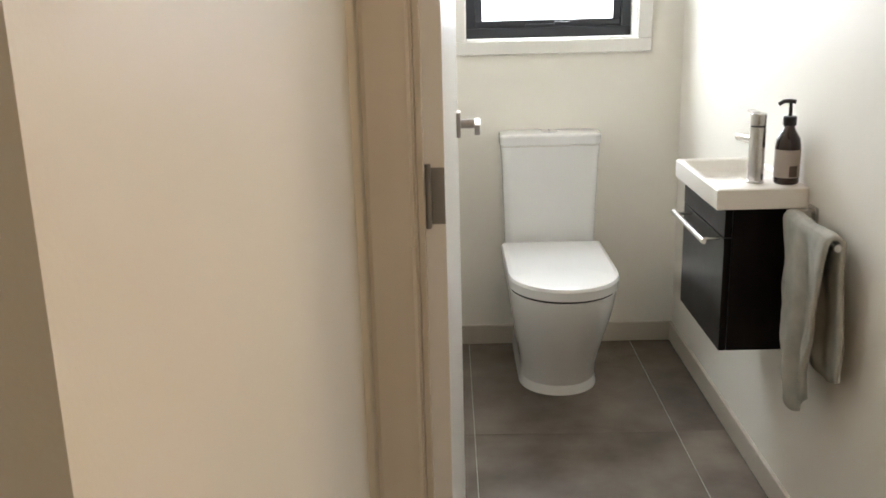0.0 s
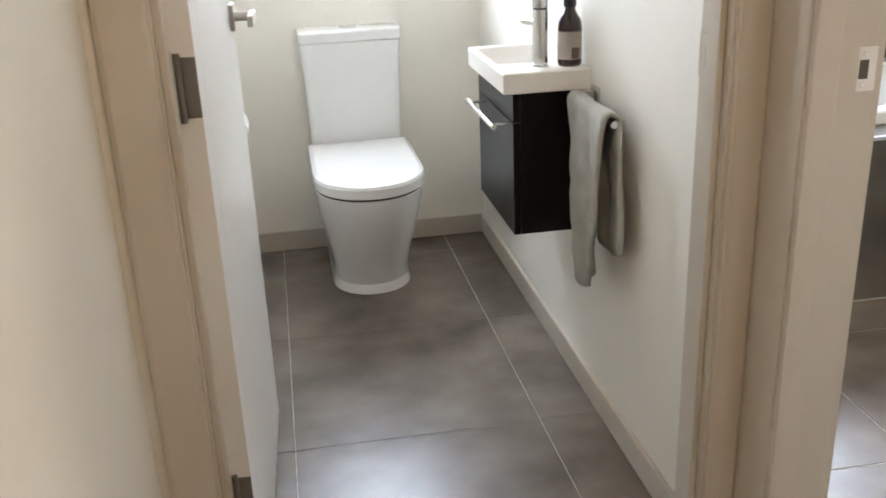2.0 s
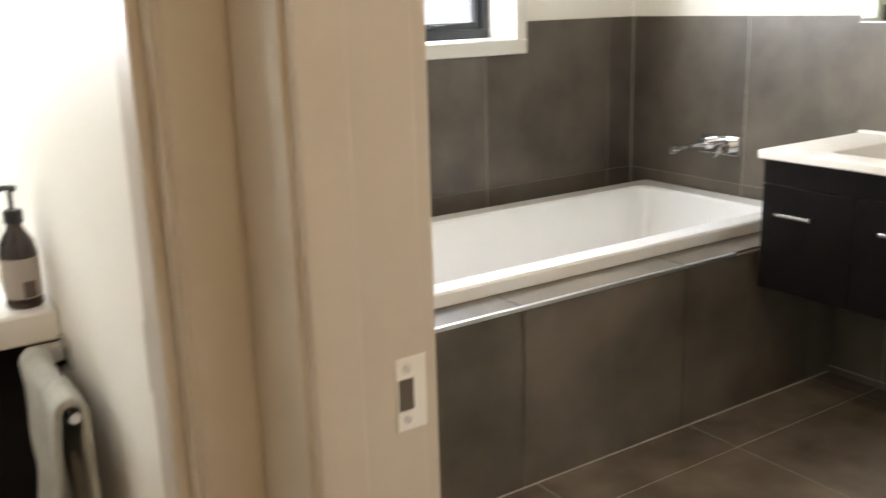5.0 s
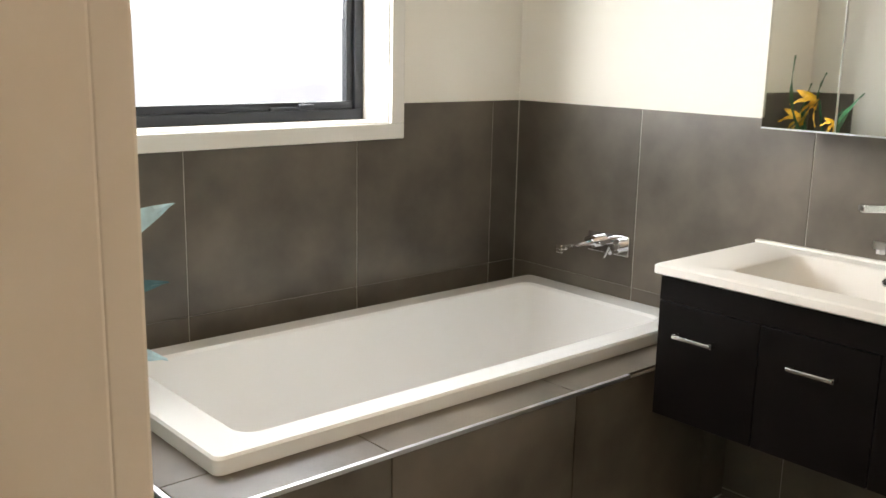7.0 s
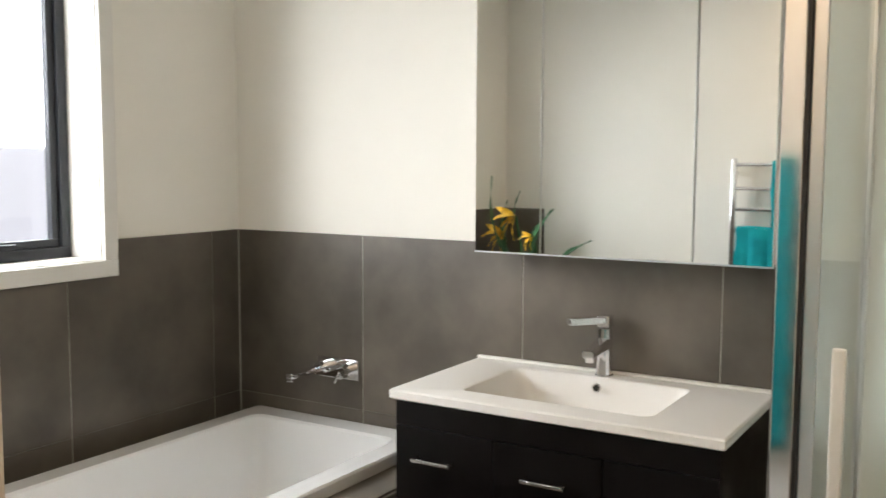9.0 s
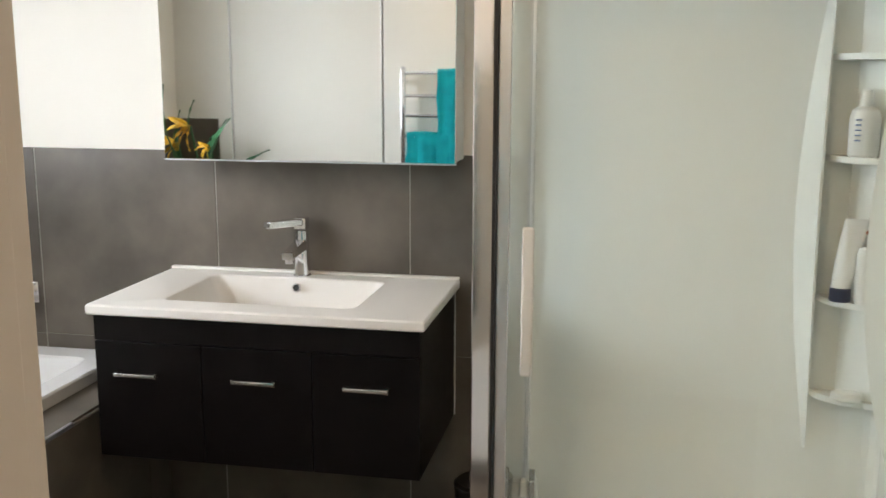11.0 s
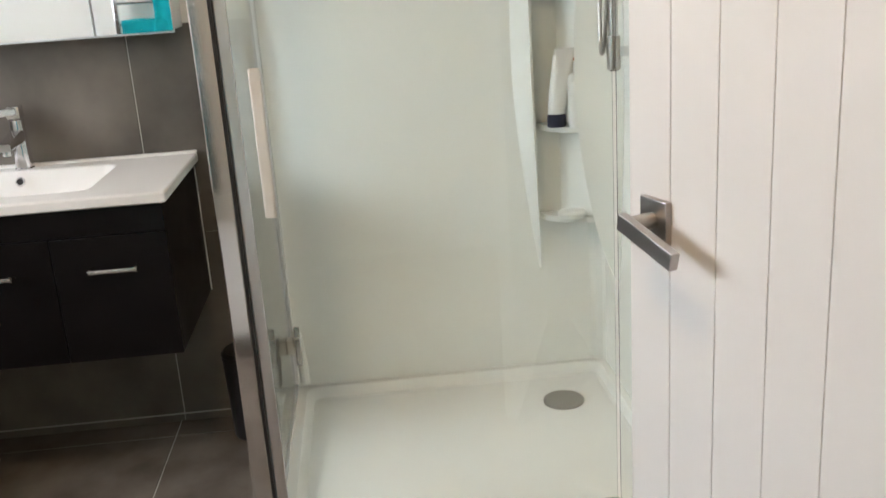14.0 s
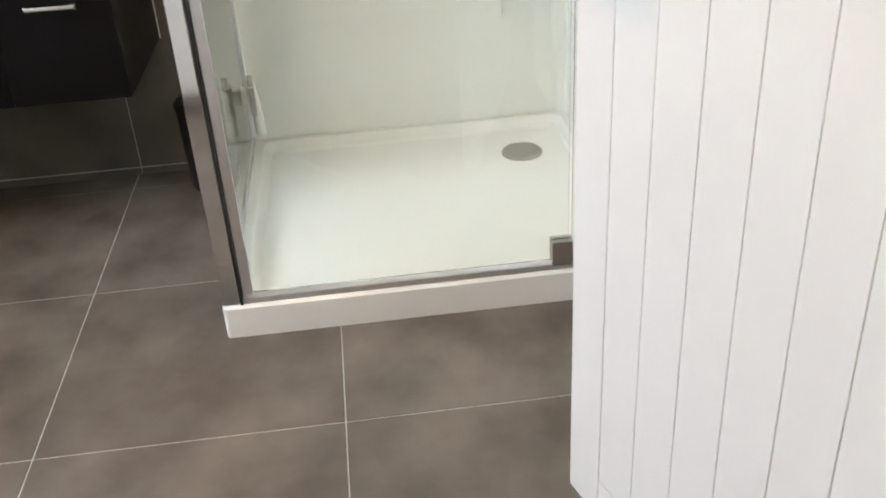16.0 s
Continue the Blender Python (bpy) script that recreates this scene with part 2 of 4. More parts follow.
structure("wall_hall_south", B(HX2 - 0.1, -1.7, 0, PX1, -1.6, CH), PAINT, "cream painted hall end wall", "wall")
structure("wall_closet_west", B(XL - 0.13, YD1, 0, XL, YW + 0.25, CH), PAINT, "off-white painted toilet wall", "wall")


def holed_wall(name, x0, x1, y0, y1, ox0, ox1, oz0, oz1, label):
    bm = bmesh.new()
    box(bm, x0, y0, 0, ox0, y1, CH)
    box(bm, ox1, y0, 0, x1, y1, CH)
    box(bm, ox0, y0, 0, ox1, y1, oz0)
    box(bm, ox0, y0, oz1, ox1, y1, CH)
    return structure(name, bm, PAINT, label, "wall")


CW = (0.103, 0.687, 1.112, 2.06)     # closet window reveal
BW = (1.470, 2.754, 1.140, 2.06)      # bathroom window reveal
holed_wall("wall_closet_north", XL, PX0, YW, YW + 0.25, CW[0] - 0.015, CW[1] + 0.015, CW[2] - 0.015, CW[3] + 0.015, "off-white painted wall below the toilet window")
wall_n = holed_wall("wall_bath_north", PX1, XR + 0.2, YB + T, YB + 0.25, BW[0] - 0.015, BW[1] + 0.015, BW[2] - 0.015, BW[3] + 0.015, "cream painted bathroom wall above dark tiles")
wall_e = structure("wall_bath_east", B(XR + T, YS - 0.2, 0, XR + 0.2, YB + T, CH), PAINT, "white painted bathroom wall above dark tiles", "wall")
structure("wall_bath_south", B(PX1, YS - 0.2, 0, XR + T, YS, CH), PAINT, "white painted bathroom wall behind the door", "wall")
structure("ceiling", B(HX2 - 0.1, -1.7, CH, XR + 0.2, YB + 0.25, CH + 0.1), CEIL, "flat white painted ceiling", "ceiling")
floor_wc = structure("floor_closet", B(XL - 0.1, YD0 + 0.045, -0.12, PX0, YW, -0.0015), GROUT, "dark grey porcelain floor tiles with pale grout", "floor")
floor_ba = structure("floor_bathroom", B(PX0 + 0.05, YS, -0.12, XR + T, YB + T, -0.0015), GROUT, "dark grey porcelain floor tiles with pale grout", "floor")
bm = bmesh.new()
box(bm, HX2 - 0.1, -1.7, -0.12, PX0 + 0.05, YD0 + 0.045, -0.001)
structure("floor_hall", bm, CARPET, "plain beige carpet of the hall", "floor")
single("ground", B(-40, -40, -0.4, 40, 40, -0.3), material("gravel", (0.3, 0.29, 0.27), 0.9, scale=3, vary=0.3), "pale gravel ground outside", "ground", kind="structure")

# added glowing sheet outside, in place of the pale daylight low in the window
single("backdrop", B(-0.6, 5.05, 0.2, 4.6, 5.06, 2.2), GLOWSHEET, "glowing sheet standing in for pale daylight beyond the frosted window", "backdrop", kind="structure")

# baseboards
for x0, y0, x1, y1 in ((XL, YW - 0.012, XW, YW), (XW - 0.012, YD1, XW, YW - 0.012), (XL, YD1, XL + 0.012, YW - 0.012)):
    structure("baseboard", B(x0, y0, 0, x1, y1, 0.072, bevel=0.003), TRIM, "low beige painted timber skirting board", "baseboard")


# door linings: jambs, stops and architraves
def lining(name, label):
    return thing(name, 0, 0, 0, label, "door frame", kind="structure")


fr = lining("door_frame_closet", "beige painted timber frame of the toilet doorway")
J = 0.02
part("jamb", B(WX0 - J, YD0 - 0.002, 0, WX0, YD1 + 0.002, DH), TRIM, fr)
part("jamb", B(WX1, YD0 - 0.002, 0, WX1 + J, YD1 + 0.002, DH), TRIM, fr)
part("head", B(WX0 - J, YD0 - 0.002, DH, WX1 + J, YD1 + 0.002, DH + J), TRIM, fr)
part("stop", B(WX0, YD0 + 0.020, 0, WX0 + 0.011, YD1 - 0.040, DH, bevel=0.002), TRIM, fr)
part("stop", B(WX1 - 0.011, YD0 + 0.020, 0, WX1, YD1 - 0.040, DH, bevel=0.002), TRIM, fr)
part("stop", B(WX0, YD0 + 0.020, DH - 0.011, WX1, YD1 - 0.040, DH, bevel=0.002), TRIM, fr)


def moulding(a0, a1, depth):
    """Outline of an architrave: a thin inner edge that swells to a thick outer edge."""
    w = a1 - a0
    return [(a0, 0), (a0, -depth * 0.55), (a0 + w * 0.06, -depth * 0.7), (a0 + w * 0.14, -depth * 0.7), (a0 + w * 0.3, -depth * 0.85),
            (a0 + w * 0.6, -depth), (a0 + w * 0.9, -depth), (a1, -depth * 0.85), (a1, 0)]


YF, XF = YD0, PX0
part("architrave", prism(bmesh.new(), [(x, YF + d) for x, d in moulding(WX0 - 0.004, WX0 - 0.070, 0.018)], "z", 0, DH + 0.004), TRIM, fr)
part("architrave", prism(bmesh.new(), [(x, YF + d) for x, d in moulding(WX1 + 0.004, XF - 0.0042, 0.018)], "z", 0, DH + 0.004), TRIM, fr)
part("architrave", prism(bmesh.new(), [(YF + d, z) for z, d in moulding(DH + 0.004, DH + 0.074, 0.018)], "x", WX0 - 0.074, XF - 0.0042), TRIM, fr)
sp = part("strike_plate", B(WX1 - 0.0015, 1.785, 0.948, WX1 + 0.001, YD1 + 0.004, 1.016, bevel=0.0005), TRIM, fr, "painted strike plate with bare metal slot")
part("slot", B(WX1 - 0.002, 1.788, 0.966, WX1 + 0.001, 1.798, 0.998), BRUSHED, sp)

fb = lining("door_frame_bathroom", "beige painted timber frame of the bathroom doorway")
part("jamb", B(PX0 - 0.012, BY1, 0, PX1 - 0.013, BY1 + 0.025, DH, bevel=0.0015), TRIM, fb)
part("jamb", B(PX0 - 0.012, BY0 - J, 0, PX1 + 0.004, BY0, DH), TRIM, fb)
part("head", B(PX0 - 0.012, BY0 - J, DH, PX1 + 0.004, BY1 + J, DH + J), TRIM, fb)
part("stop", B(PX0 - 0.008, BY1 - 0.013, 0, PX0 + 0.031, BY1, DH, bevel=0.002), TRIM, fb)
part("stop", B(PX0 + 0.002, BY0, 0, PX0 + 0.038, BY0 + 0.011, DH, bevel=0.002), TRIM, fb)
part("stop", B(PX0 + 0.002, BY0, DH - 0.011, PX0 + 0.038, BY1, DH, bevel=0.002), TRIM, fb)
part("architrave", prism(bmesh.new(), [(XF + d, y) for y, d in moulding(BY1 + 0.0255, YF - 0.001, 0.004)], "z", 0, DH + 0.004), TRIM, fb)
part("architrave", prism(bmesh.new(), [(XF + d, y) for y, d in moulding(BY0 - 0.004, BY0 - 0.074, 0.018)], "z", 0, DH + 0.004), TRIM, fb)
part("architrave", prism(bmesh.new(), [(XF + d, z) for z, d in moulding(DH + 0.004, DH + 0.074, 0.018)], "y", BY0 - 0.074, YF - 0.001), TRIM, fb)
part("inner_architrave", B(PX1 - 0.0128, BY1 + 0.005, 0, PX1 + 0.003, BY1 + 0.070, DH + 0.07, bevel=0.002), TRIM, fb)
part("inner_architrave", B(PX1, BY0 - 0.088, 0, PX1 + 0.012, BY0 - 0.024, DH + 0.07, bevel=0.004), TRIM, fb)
sp = part("strike_plate", B(0.915, BY1 - 0.0015, 0.958, PX1 - 0.012, BY1 + 0.001, 1.018, bevel=0.0005), WHITEPL, fb, "pale steel strike plate with two screws")
part("slot", B(0.9165, BY1 - 0.002, 0.975, 0.930, BY1 + 0.001, 1.001), SLOT, sp)
for z in (0.967, 1.009):
    part("screw", cyl(bmesh.new(), (0.924, BY1 - 0.0025, z), (0.924, BY1, z), 0.0035, seg=14), STEEL, sp)


# windows
def window(name, o, y0, trim_w, deep, pane, label):
    x0, x1, z0, z1 = o
    w = thing(name, (x0 + x1) / 2, y0, z0, label, "window", kind="structure")
    d = y0 + deep
    for a in ((x0 - 0.015, z0 - 0.015, x1 + 0.015, z0), (x0 - 0.015, z1, x1 + 0.015, z1 + 0.015), (x0 - 0.015, z0, x0, z1), (x1, z0, x1 + 0.015, z1)):
        part("reveal", B(a[0], y0 - 0.004, a[1], a[2], d + 0.05, a[3]), WIN_TRIM, w)
    k = trim_w
    for a in ((x0 - k, z0 - k, x1 + k, z0 - 0.004), (x0 - k, z1 + 0.004, x1 + k, z1 + k), (x0 - k, z0 - 0.004, x0 - 0.004, z1 + 0.004), (x1 + 0.004, z0 - 0.004, x1 + k, z1 + 0.004)):
        part("architrave", B(a[0], y0 - 0.020, a[1], a[2], y0, a[3], bevel=0.003), WIN_TRIM, w)
    f = 0.034
    for n, a in (("sill_rail", (x0, z0, x1, z0 + f)), ("head_rail", (x0, z1 - f, x1, z1)), ("stile", (x0, z0 + f, x0 + f, z1 - f)), ("stile", (x1 - f, z0 + f, x1, z1 - f))):
        part(n, B(a[0], d, a[1], a[2], d + 0.05, a[3], bevel=0.002), BLACKFRAME, w, "black aluminium frame")
    g = f + 0.026
    sash = part("sash", B(x0 + f, d + 0.012, z0 + f, x1 - f, d + 0.04, z0 + g, bevel=0.002), BLACKFRAME, w, "black aluminium sash")
    for a in ((x0 + f, z1 - g, x1 - f, z1 - f), (x0 + f, z0 + g, x0 + g, z1 - g), (x1 - g, z0 + g, x1 - f, z1 - g)):
        part("sash_bar", B(a[0], d + 0.012, a[1], a[2], d + 0.04, a[3], bevel=0.002), BLACKFRAME, sash)
    part("pane", B(x0 + g, d + 0.024, z0 + g, x1 - g, d + 0.029, z1 - g), pane, w, "lightly frosted glass pane", shadow=False)
    xm = (x0 + x1) / 2 if x1 - x0 < 1 else x1 - 0.28
    st = part("stay", B(xm - 0.08, d - 0.004, z0 + f, xm + 0.06, d + 0.012, z0 + f + 0.012, bevel=0.002), BLACKFRAME, w)
    part("catch", B(xm + 0.02, d - 0.014, z0 + f + 0.004, xm + 0.075, d + 0.002, z0 + f + 0.02, bevel=0.003), BLACKFRAME, st)
    return w


window("window_1", CW, YW, 0.050, 0.105, WGLASS, "small black framed window with white painted reveal")
window("window_2", BW, YB, 0.056, 0.135, FROST, "black framed bathroom window with white painted reveal")

# ---- bathtub and tiled surround ----
LZ = 0.515                        # ledge height
PY, EX = 2.818, 1.548             # faces of the tiled front and end
bath = thing("bathtub", 2.5, 3.32, 0, "white drop-in bathtub set in dark tiled surround", "bathtub")
tx0, tx1, ty0, ty1, tz = 1.668, 3.367, 2.945, 3.700, 0.555
loops = [rrect(tx0, tx1, ty0, ty1, 0.02, LZ + 0.001), rrect(tx0, tx1, ty0, ty1, 0.02, tz - 0.006), rrect(tx0 + 0.005, tx1 - 0.005, ty0 + 0.005, ty1 - 0.005, 0.02, tz)]
for inset, z, r in ((0.082, tz, 0.05), (0.090, tz - 0.008, 0.05), (0.105, tz - 0.10, 0.06), (0.130, tz - 0.30, 0.08), (0.165, tz - 0.375, 0.10), (0.24, tz - 0.385, 0.10)):
    loops.append(rrect(tx0 + inset + 0.02, tx1 - inset * 1.1, ty0 + inset * 0.9, ty1 - inset * 0.9, r, z))
part("tub", loft(bmesh.new(), loops, cap0=False), CERAMIC, bath, "glossy white acrylic tub")
part("waste", cyl(bmesh.new(), (3.05, 3.32, tz - 0.386), (3.05, 3.32, tz - 0.381), 0.03), CHROME, bath)

bm = bmesh.new()
box(bm, EX + T, PY + T, 0, XR, ty0 + 0.03, LZ - T)
box(bm, EX + T, ty1 - 0.03, 0, XR, YB, LZ - T)
box(bm, EX + T, ty0 + 0.03, 0, tx0 + 0.03, ty1 - 0.03, LZ - T)
sur = structure("bath_surround", bm, DGROUT, "dark tiled bath surround with metal edge trim", "bath surround")
part("edge_trim", B(EX - 0.002, PY - 0.002, LZ - 0.010, XR - 0.52, PY + 0.010, LZ + 0.001, bevel=0.001), ALU, sur, "bright metal tile edge trim")
part("edge_trim", B(EX - 0.002, PY + 0.010, LZ - 0.010, EX + 0.010, YB, LZ + 0.001, bevel=0.001), ALU, sur, "bright metal tile edge trim")

# ---- mirror cabinet ----
mc = thing("mirror_cabinet", 3.3, 2.3, 1.185, "three-door mirrored wall cabinet above the vanity", "mirror cabinet")
MZ0, MZ1 = 1.185, 2.05
part("body", B(3.250, 1.862, MZ0 + 0.004, XR, 2.714, MZ1, bevel=0.002), WHITEPL, mc, "white cabinet body")
for y0, y1 in ((1.862, 2.0635), (2.0665, 2.5015), (2.5045, 2.716)):
    d = part("door", B(3.2365, y0, MZ0, 3.250, y1, MZ1), WHITEPL, mc)
    part("mirror", B(3.2320, y0 + 0.0005, MZ0, 3.2365, y1 - 0.0005, MZ1, bevel=0.0012, seg=1), MIRROR, d, "silvered mirror glass")

part("bottom_trim", B(3.2310, 1.862, MZ0 - 0.004, 3.2480, 2.716, MZ0 - 0.0005), ALU, mc, "slim pale metal edge strip")

# ---- bathroom vanity ----
va = thing("vanity_unit", 3.1, 2.32, 0.42, "dark espresso wall-hung vanity with white basin top", "vanity")
VX, VY0, VY1, VZ = 2.860, 1.870, 2.772, 0.836
part("carcass", B(2.9000, VY0 + 0.032, 0.420, XR - 0.002, VY1 - 0.028, VZ - 0.145), ESPRESSO, va)
for y in (VY0 + 0.016, VY1 - 0.028):
    part("side_panel", B(2.9000, y, 0.418, XR - 0.002, y + 0.016, VZ - 0.027, bevel=0.001), ESPRESSO, va)
part("top_rail", B(2.8800, VY0 + 0.016, 0.738, 2.9000, VY1 - 0.012, VZ - 0.027, bevel=0.001), ESPRESSO, va)
for k, (y0, y1) in enumerate(((VY0 + 0.016, 2.1635), (2.1665, 2.4605), (2.4635, VY1 - 0.012))):
    z0 = 0.418
    d = part("door", B(2.8800, y0, z0, 2.8990, y1, 0.735, bevel=0.0012), ESPRESSO, va)
    c = ((2.018, 2.313, 2.636)[k])
    hb = bmesh.new()
    box(hb, 2.8460, c - 0.058, 0.650, 2.8550, c + 0.058, 0.661, bevel=0.003)
    for s in (-1, 1):
        box(hb, 2.8540, c + s * 0.053 - 0.005, 0.647, 2.8805, c + s * 0.053 + 0.005, 0.661, bevel=0.0015)
    part("handle", hb, STEEL, d, "slim satin metal bar handle")
part("edge_strip", B(XR - 0.007, VY0 + 0.0125, 0.420, XR - 0.002, VY0 + 0.0155, VZ - 0.040), WHITEPL, va, "thin pale sealant line")
b0 = [rrect(VX + 0.004, XR - 0.002, VY0 + 0.004, VY1 - 0.004, 0.004, VZ - 0.027), rrect(VX, XR - 0.002, VY0, VY1, 0.006, VZ - 0.023),
      rrect(VX, XR - 0.002, VY0, VY1, 0.006, VZ - 0.004), rrect(VX + 0.004, XR - 0.002, VY0 + 0.004, VY1 - 0.004, 0.006, VZ)]
bx0, bx1, by0, by1 = 2.952, 3.292, 2.072, 2.616
for i, z, r in ((0.0, VZ, 0.035), (0.006, VZ - 0.004, 0.035), (0.016, VZ - 0.035, 0.04), (0.036, VZ - 0.105, 0.05), (0.08, VZ - 0.125, 0.05)):
    b0.append(rrect(bx0 + i * 0.9, bx1 - i * 0.5, by0 + i * 0.8, by1 - i * 1.7, r, z))
top = part("basin_top", loft(bmesh.new(), b0, cap0=False), BASIN, va, "white moulded basin top with recessed bowl")
part("upstand", B(XR - 0.022, VY0, VZ, XR - 0.002, VY1, VZ + 0.008, bevel=0.003), BASIN, top)
part("overflow", lathe(bmesh.new(), 0, 0, [(0.012, -0.002), (0.013, 0.001), (0.009, 0.003), (0.007, -0.001)], 20), CHROME, top, "chrome overflow ring").matrix_basis = (
    Matrix.Translation(Vector((3.266, 2.338, 0.811)) - Vector((3.1, 2.32, 0.42))) @ Euler((0, radians(-72), 0)).to_matrix().to_4x4() @ Matrix.Translation((3.1, 2.32, 0.42)))

part("overflow_hole", lathe(bmesh.new(), 0, 0, [(0.0072, -0.001), (0.0072, 0.0012), (0.001, 0.0014)], 16), SEAM, top).matrix_basis = (
    Matrix.Translation(Vector((3.266, 2.338, 0.811)) - Vector((3.1, 2.32, 0.42))) @ Euler((0, radians(-72), 0)).to_matrix().to_4x4() @ Matrix.Translation((3.1, 2.32, 0.42)))

tap = thing("basin_mixer_tap", 3.315, 2.338, VZ, "polished chrome single-lever basin mixer tap", "tap")
bm = bmesh.new()
loft(bm, [rrect(3.322 - w, 3.322 + w, 2.338 - w, 2.338 + w, w * 0.75, z) for w, z in ((0.025, VZ), (0.025, VZ + 0.004), (0.0225, VZ + 0.007), (0.0205, VZ + 0.06), (0.0190, VZ + 0.128), (0.0185, VZ + 0.137))])
part("body", bm, CHROME, tap)
bm = bmesh.new()
loft(bm, [[(3.312 - 0.115 * t, 2.338 + sx * (0.0185 - 0.002 * t), VZ + 0.094 - 0.014 * t + sz * (0.019 - 0.009 * t)) for sx, sz in ((-0.8, -1), (0.8, -1), (1, -0.6), (1, 0.6), (0.8, 1), (-0.8, 1), (-1, 0.6), (-1, -0.6))] for t in (0, 0.25, 0.5, 0.75, 0.96, 1)])
sp = part("spout", bm, CHROME, tap)
part("aerator", cyl(bmesh.new(), (3.212, 2.338, VZ + 0.058), (3.212, 2.338, VZ + 0.078), 0.0125), CHROME, sp)
part("lever_cap", B(3.303, 2.319, VZ + 0.141, 3.341, 2.357, VZ + 0.176, bevel=0.005), CHROME, tap)
bm = box(bmesh.new(), -0.112, -0.017, VZ + 0.153, 0.0, 0.017, VZ + 0.174, bevel=0.004)
bmesh.ops.rotate(bm, verts=bm.verts, matrix=Matrix.Rotation(radians(-40), 3, "Z"))
bmesh.ops.translate(bm, verts=bm.verts, vec=(3.312, 2.338, 0))
part("lever", bm, CHROME, tap)

# ---- bath filler on the wall ----
bf = thing("bath_mixer", XR, 3.33, 0.73, "chrome wall-mounted bath mixer with straight spout", "tap")
part("plate", B(XR - 0.010, 3.242, 0.700, XR, 3.420, 0.770, bevel=0.003), CHROME, bf)
bm = bmesh.new()
cyl(bm, (XR - 0.01, 3.385, 0.735), (XR - 0.05, 3.385, 0.735), 0.022)
box(bm, XR - 0.200, 3.370, 0.726, XR - 0.03, 3.400, 0.744, bevel=0.004)
box(bm, XR - 0.200, 3.372, 0.716, XR - 0.178, 3.398, 0.730, bevel=0.003)
part("spout", bm, CHROME, bf)
part("mixer_body", cyl(bmesh.new(), (XR - 0.01, 3.285, 0.735), (XR - 0.062, 3.285, 0.735), 0.025), CHROME, bf)
part("lever", B(XR - 0.120, 3.274, 0.750, XR - 0.045, 3.296, 0.760, bevel=0.003), CHROME, bf)
part("lever_pin", cyl(bmesh.new(), (XR - 0.058, 3.285, 0.735), (XR - 0.082, 3.285, 0.700), 0.006, seg=12), CHROME, bf)

# ---- shower ----
SX, SY = 2.402, 1.688
tr = thing("shower_tray", 2.87, 1.18, 0, "white acrylic shower tray with raised rim", "shower tray")
l0 = [rrect(SX, XR - 0.002, YS + 0.002, SY, 0.012, 0.0), rrect(SX, XR - 0.002, YS + 0.002, SY, 0.012, 0.074), rrect(SX + 0.006, XR - 0.008, YS + 0.008, SY - 0.006, 0.012, 0.080)]
for i, z in ((0.055, 0.080), (0.062, 0.074), (0.075, 0.050), (0.090, 0.045), (0.40, 0.040)):
    l0.append(rrect(SX + i, XR - 0.002 - i * (0.6 if i < 0.1 else 1), YS + 0.002 + i * (0.6 if i < 0.1 else 1), SY - i, 0.03, z))
part("basin", loft(bmesh.new(), l0), TRAY, tr)
part("waste", lathe(bmesh.new(), 3.150, 0.870, [(0.060, 0.044), (0.060, 0.049), (0.054, 0.054), (0.02, 0.057), (0.002, 0.057)], 36), BRUSHED, tr, "round dull chrome waste cover")

li = thing("shower_lining", XR, YS, 0.08, "smooth white acrylic shower wall lining", "shower wall")
part("back_panel", B(XR - 0.016, YS + 0.02, 0.080, XR - 0.001, SY - 0.022, 2.0, bevel=0.003), ACRYLIC, li)
part("side_panel", B(SX + 0.012, YS + 0.001, 0.080, XR - 0.016, YS + 0.016, 2.0, bevel=0.003), ACRYLIC, li)
part("corner_cove", loft(bmesh.new(), [[(XR - 0.016, YS + 0.016, z), (XR - 0.056, YS + 0.016, z), (XR - 0.038, YS + 0.022, z), (XR - 0.022, YS + 0.038, z), (XR - 0.016, YS + 0.056, z)] for z in (0.081, 1.99)]), ACRYLIC, li)


def fin(along_x):
    """A slim moulded wing: broad at mid height, tapering to nothing at both ends."""
    loops = []
    n = 22
    for i in range(n + 1):
        t = i / n
        z = 0.40 + 1.34 * t
        w = 0.004 + (0.085 if along_x else 0.125) * math.sin(math.pi * min(1, t * 1.02)) ** 0.75 * (1 - 0.15 * t)
        o = 0.022 * math.sin(math.pi * t)
        a, b = (XR - 0.017, 0.885 + o) if along_x else (YS + 0.017, 3.150 - o)
        s = -1 if along_x else 1
        q = 0.12 + 0.88 * math.sin(math.pi * min(0.995, max(0.005, t)))
        prof = [(a, b - 0.012 * q), (a + s * w * 0.55, b - 0.010 * q), (a + s * w, b - 0.003 * q), (a + s * w * 1.02, b + 0.004 * q), (a + s * w * 0.6, b + 0.012 * q), (a, b + 0.045 * q)]
        if not along_x:
            prof = [(p, 2 * b - r) for p, r in prof]
        loops.append([(p, q, z) if along_x else (q, p, z) for p, q in prof])
    return loft(bmesh.new(), loops)


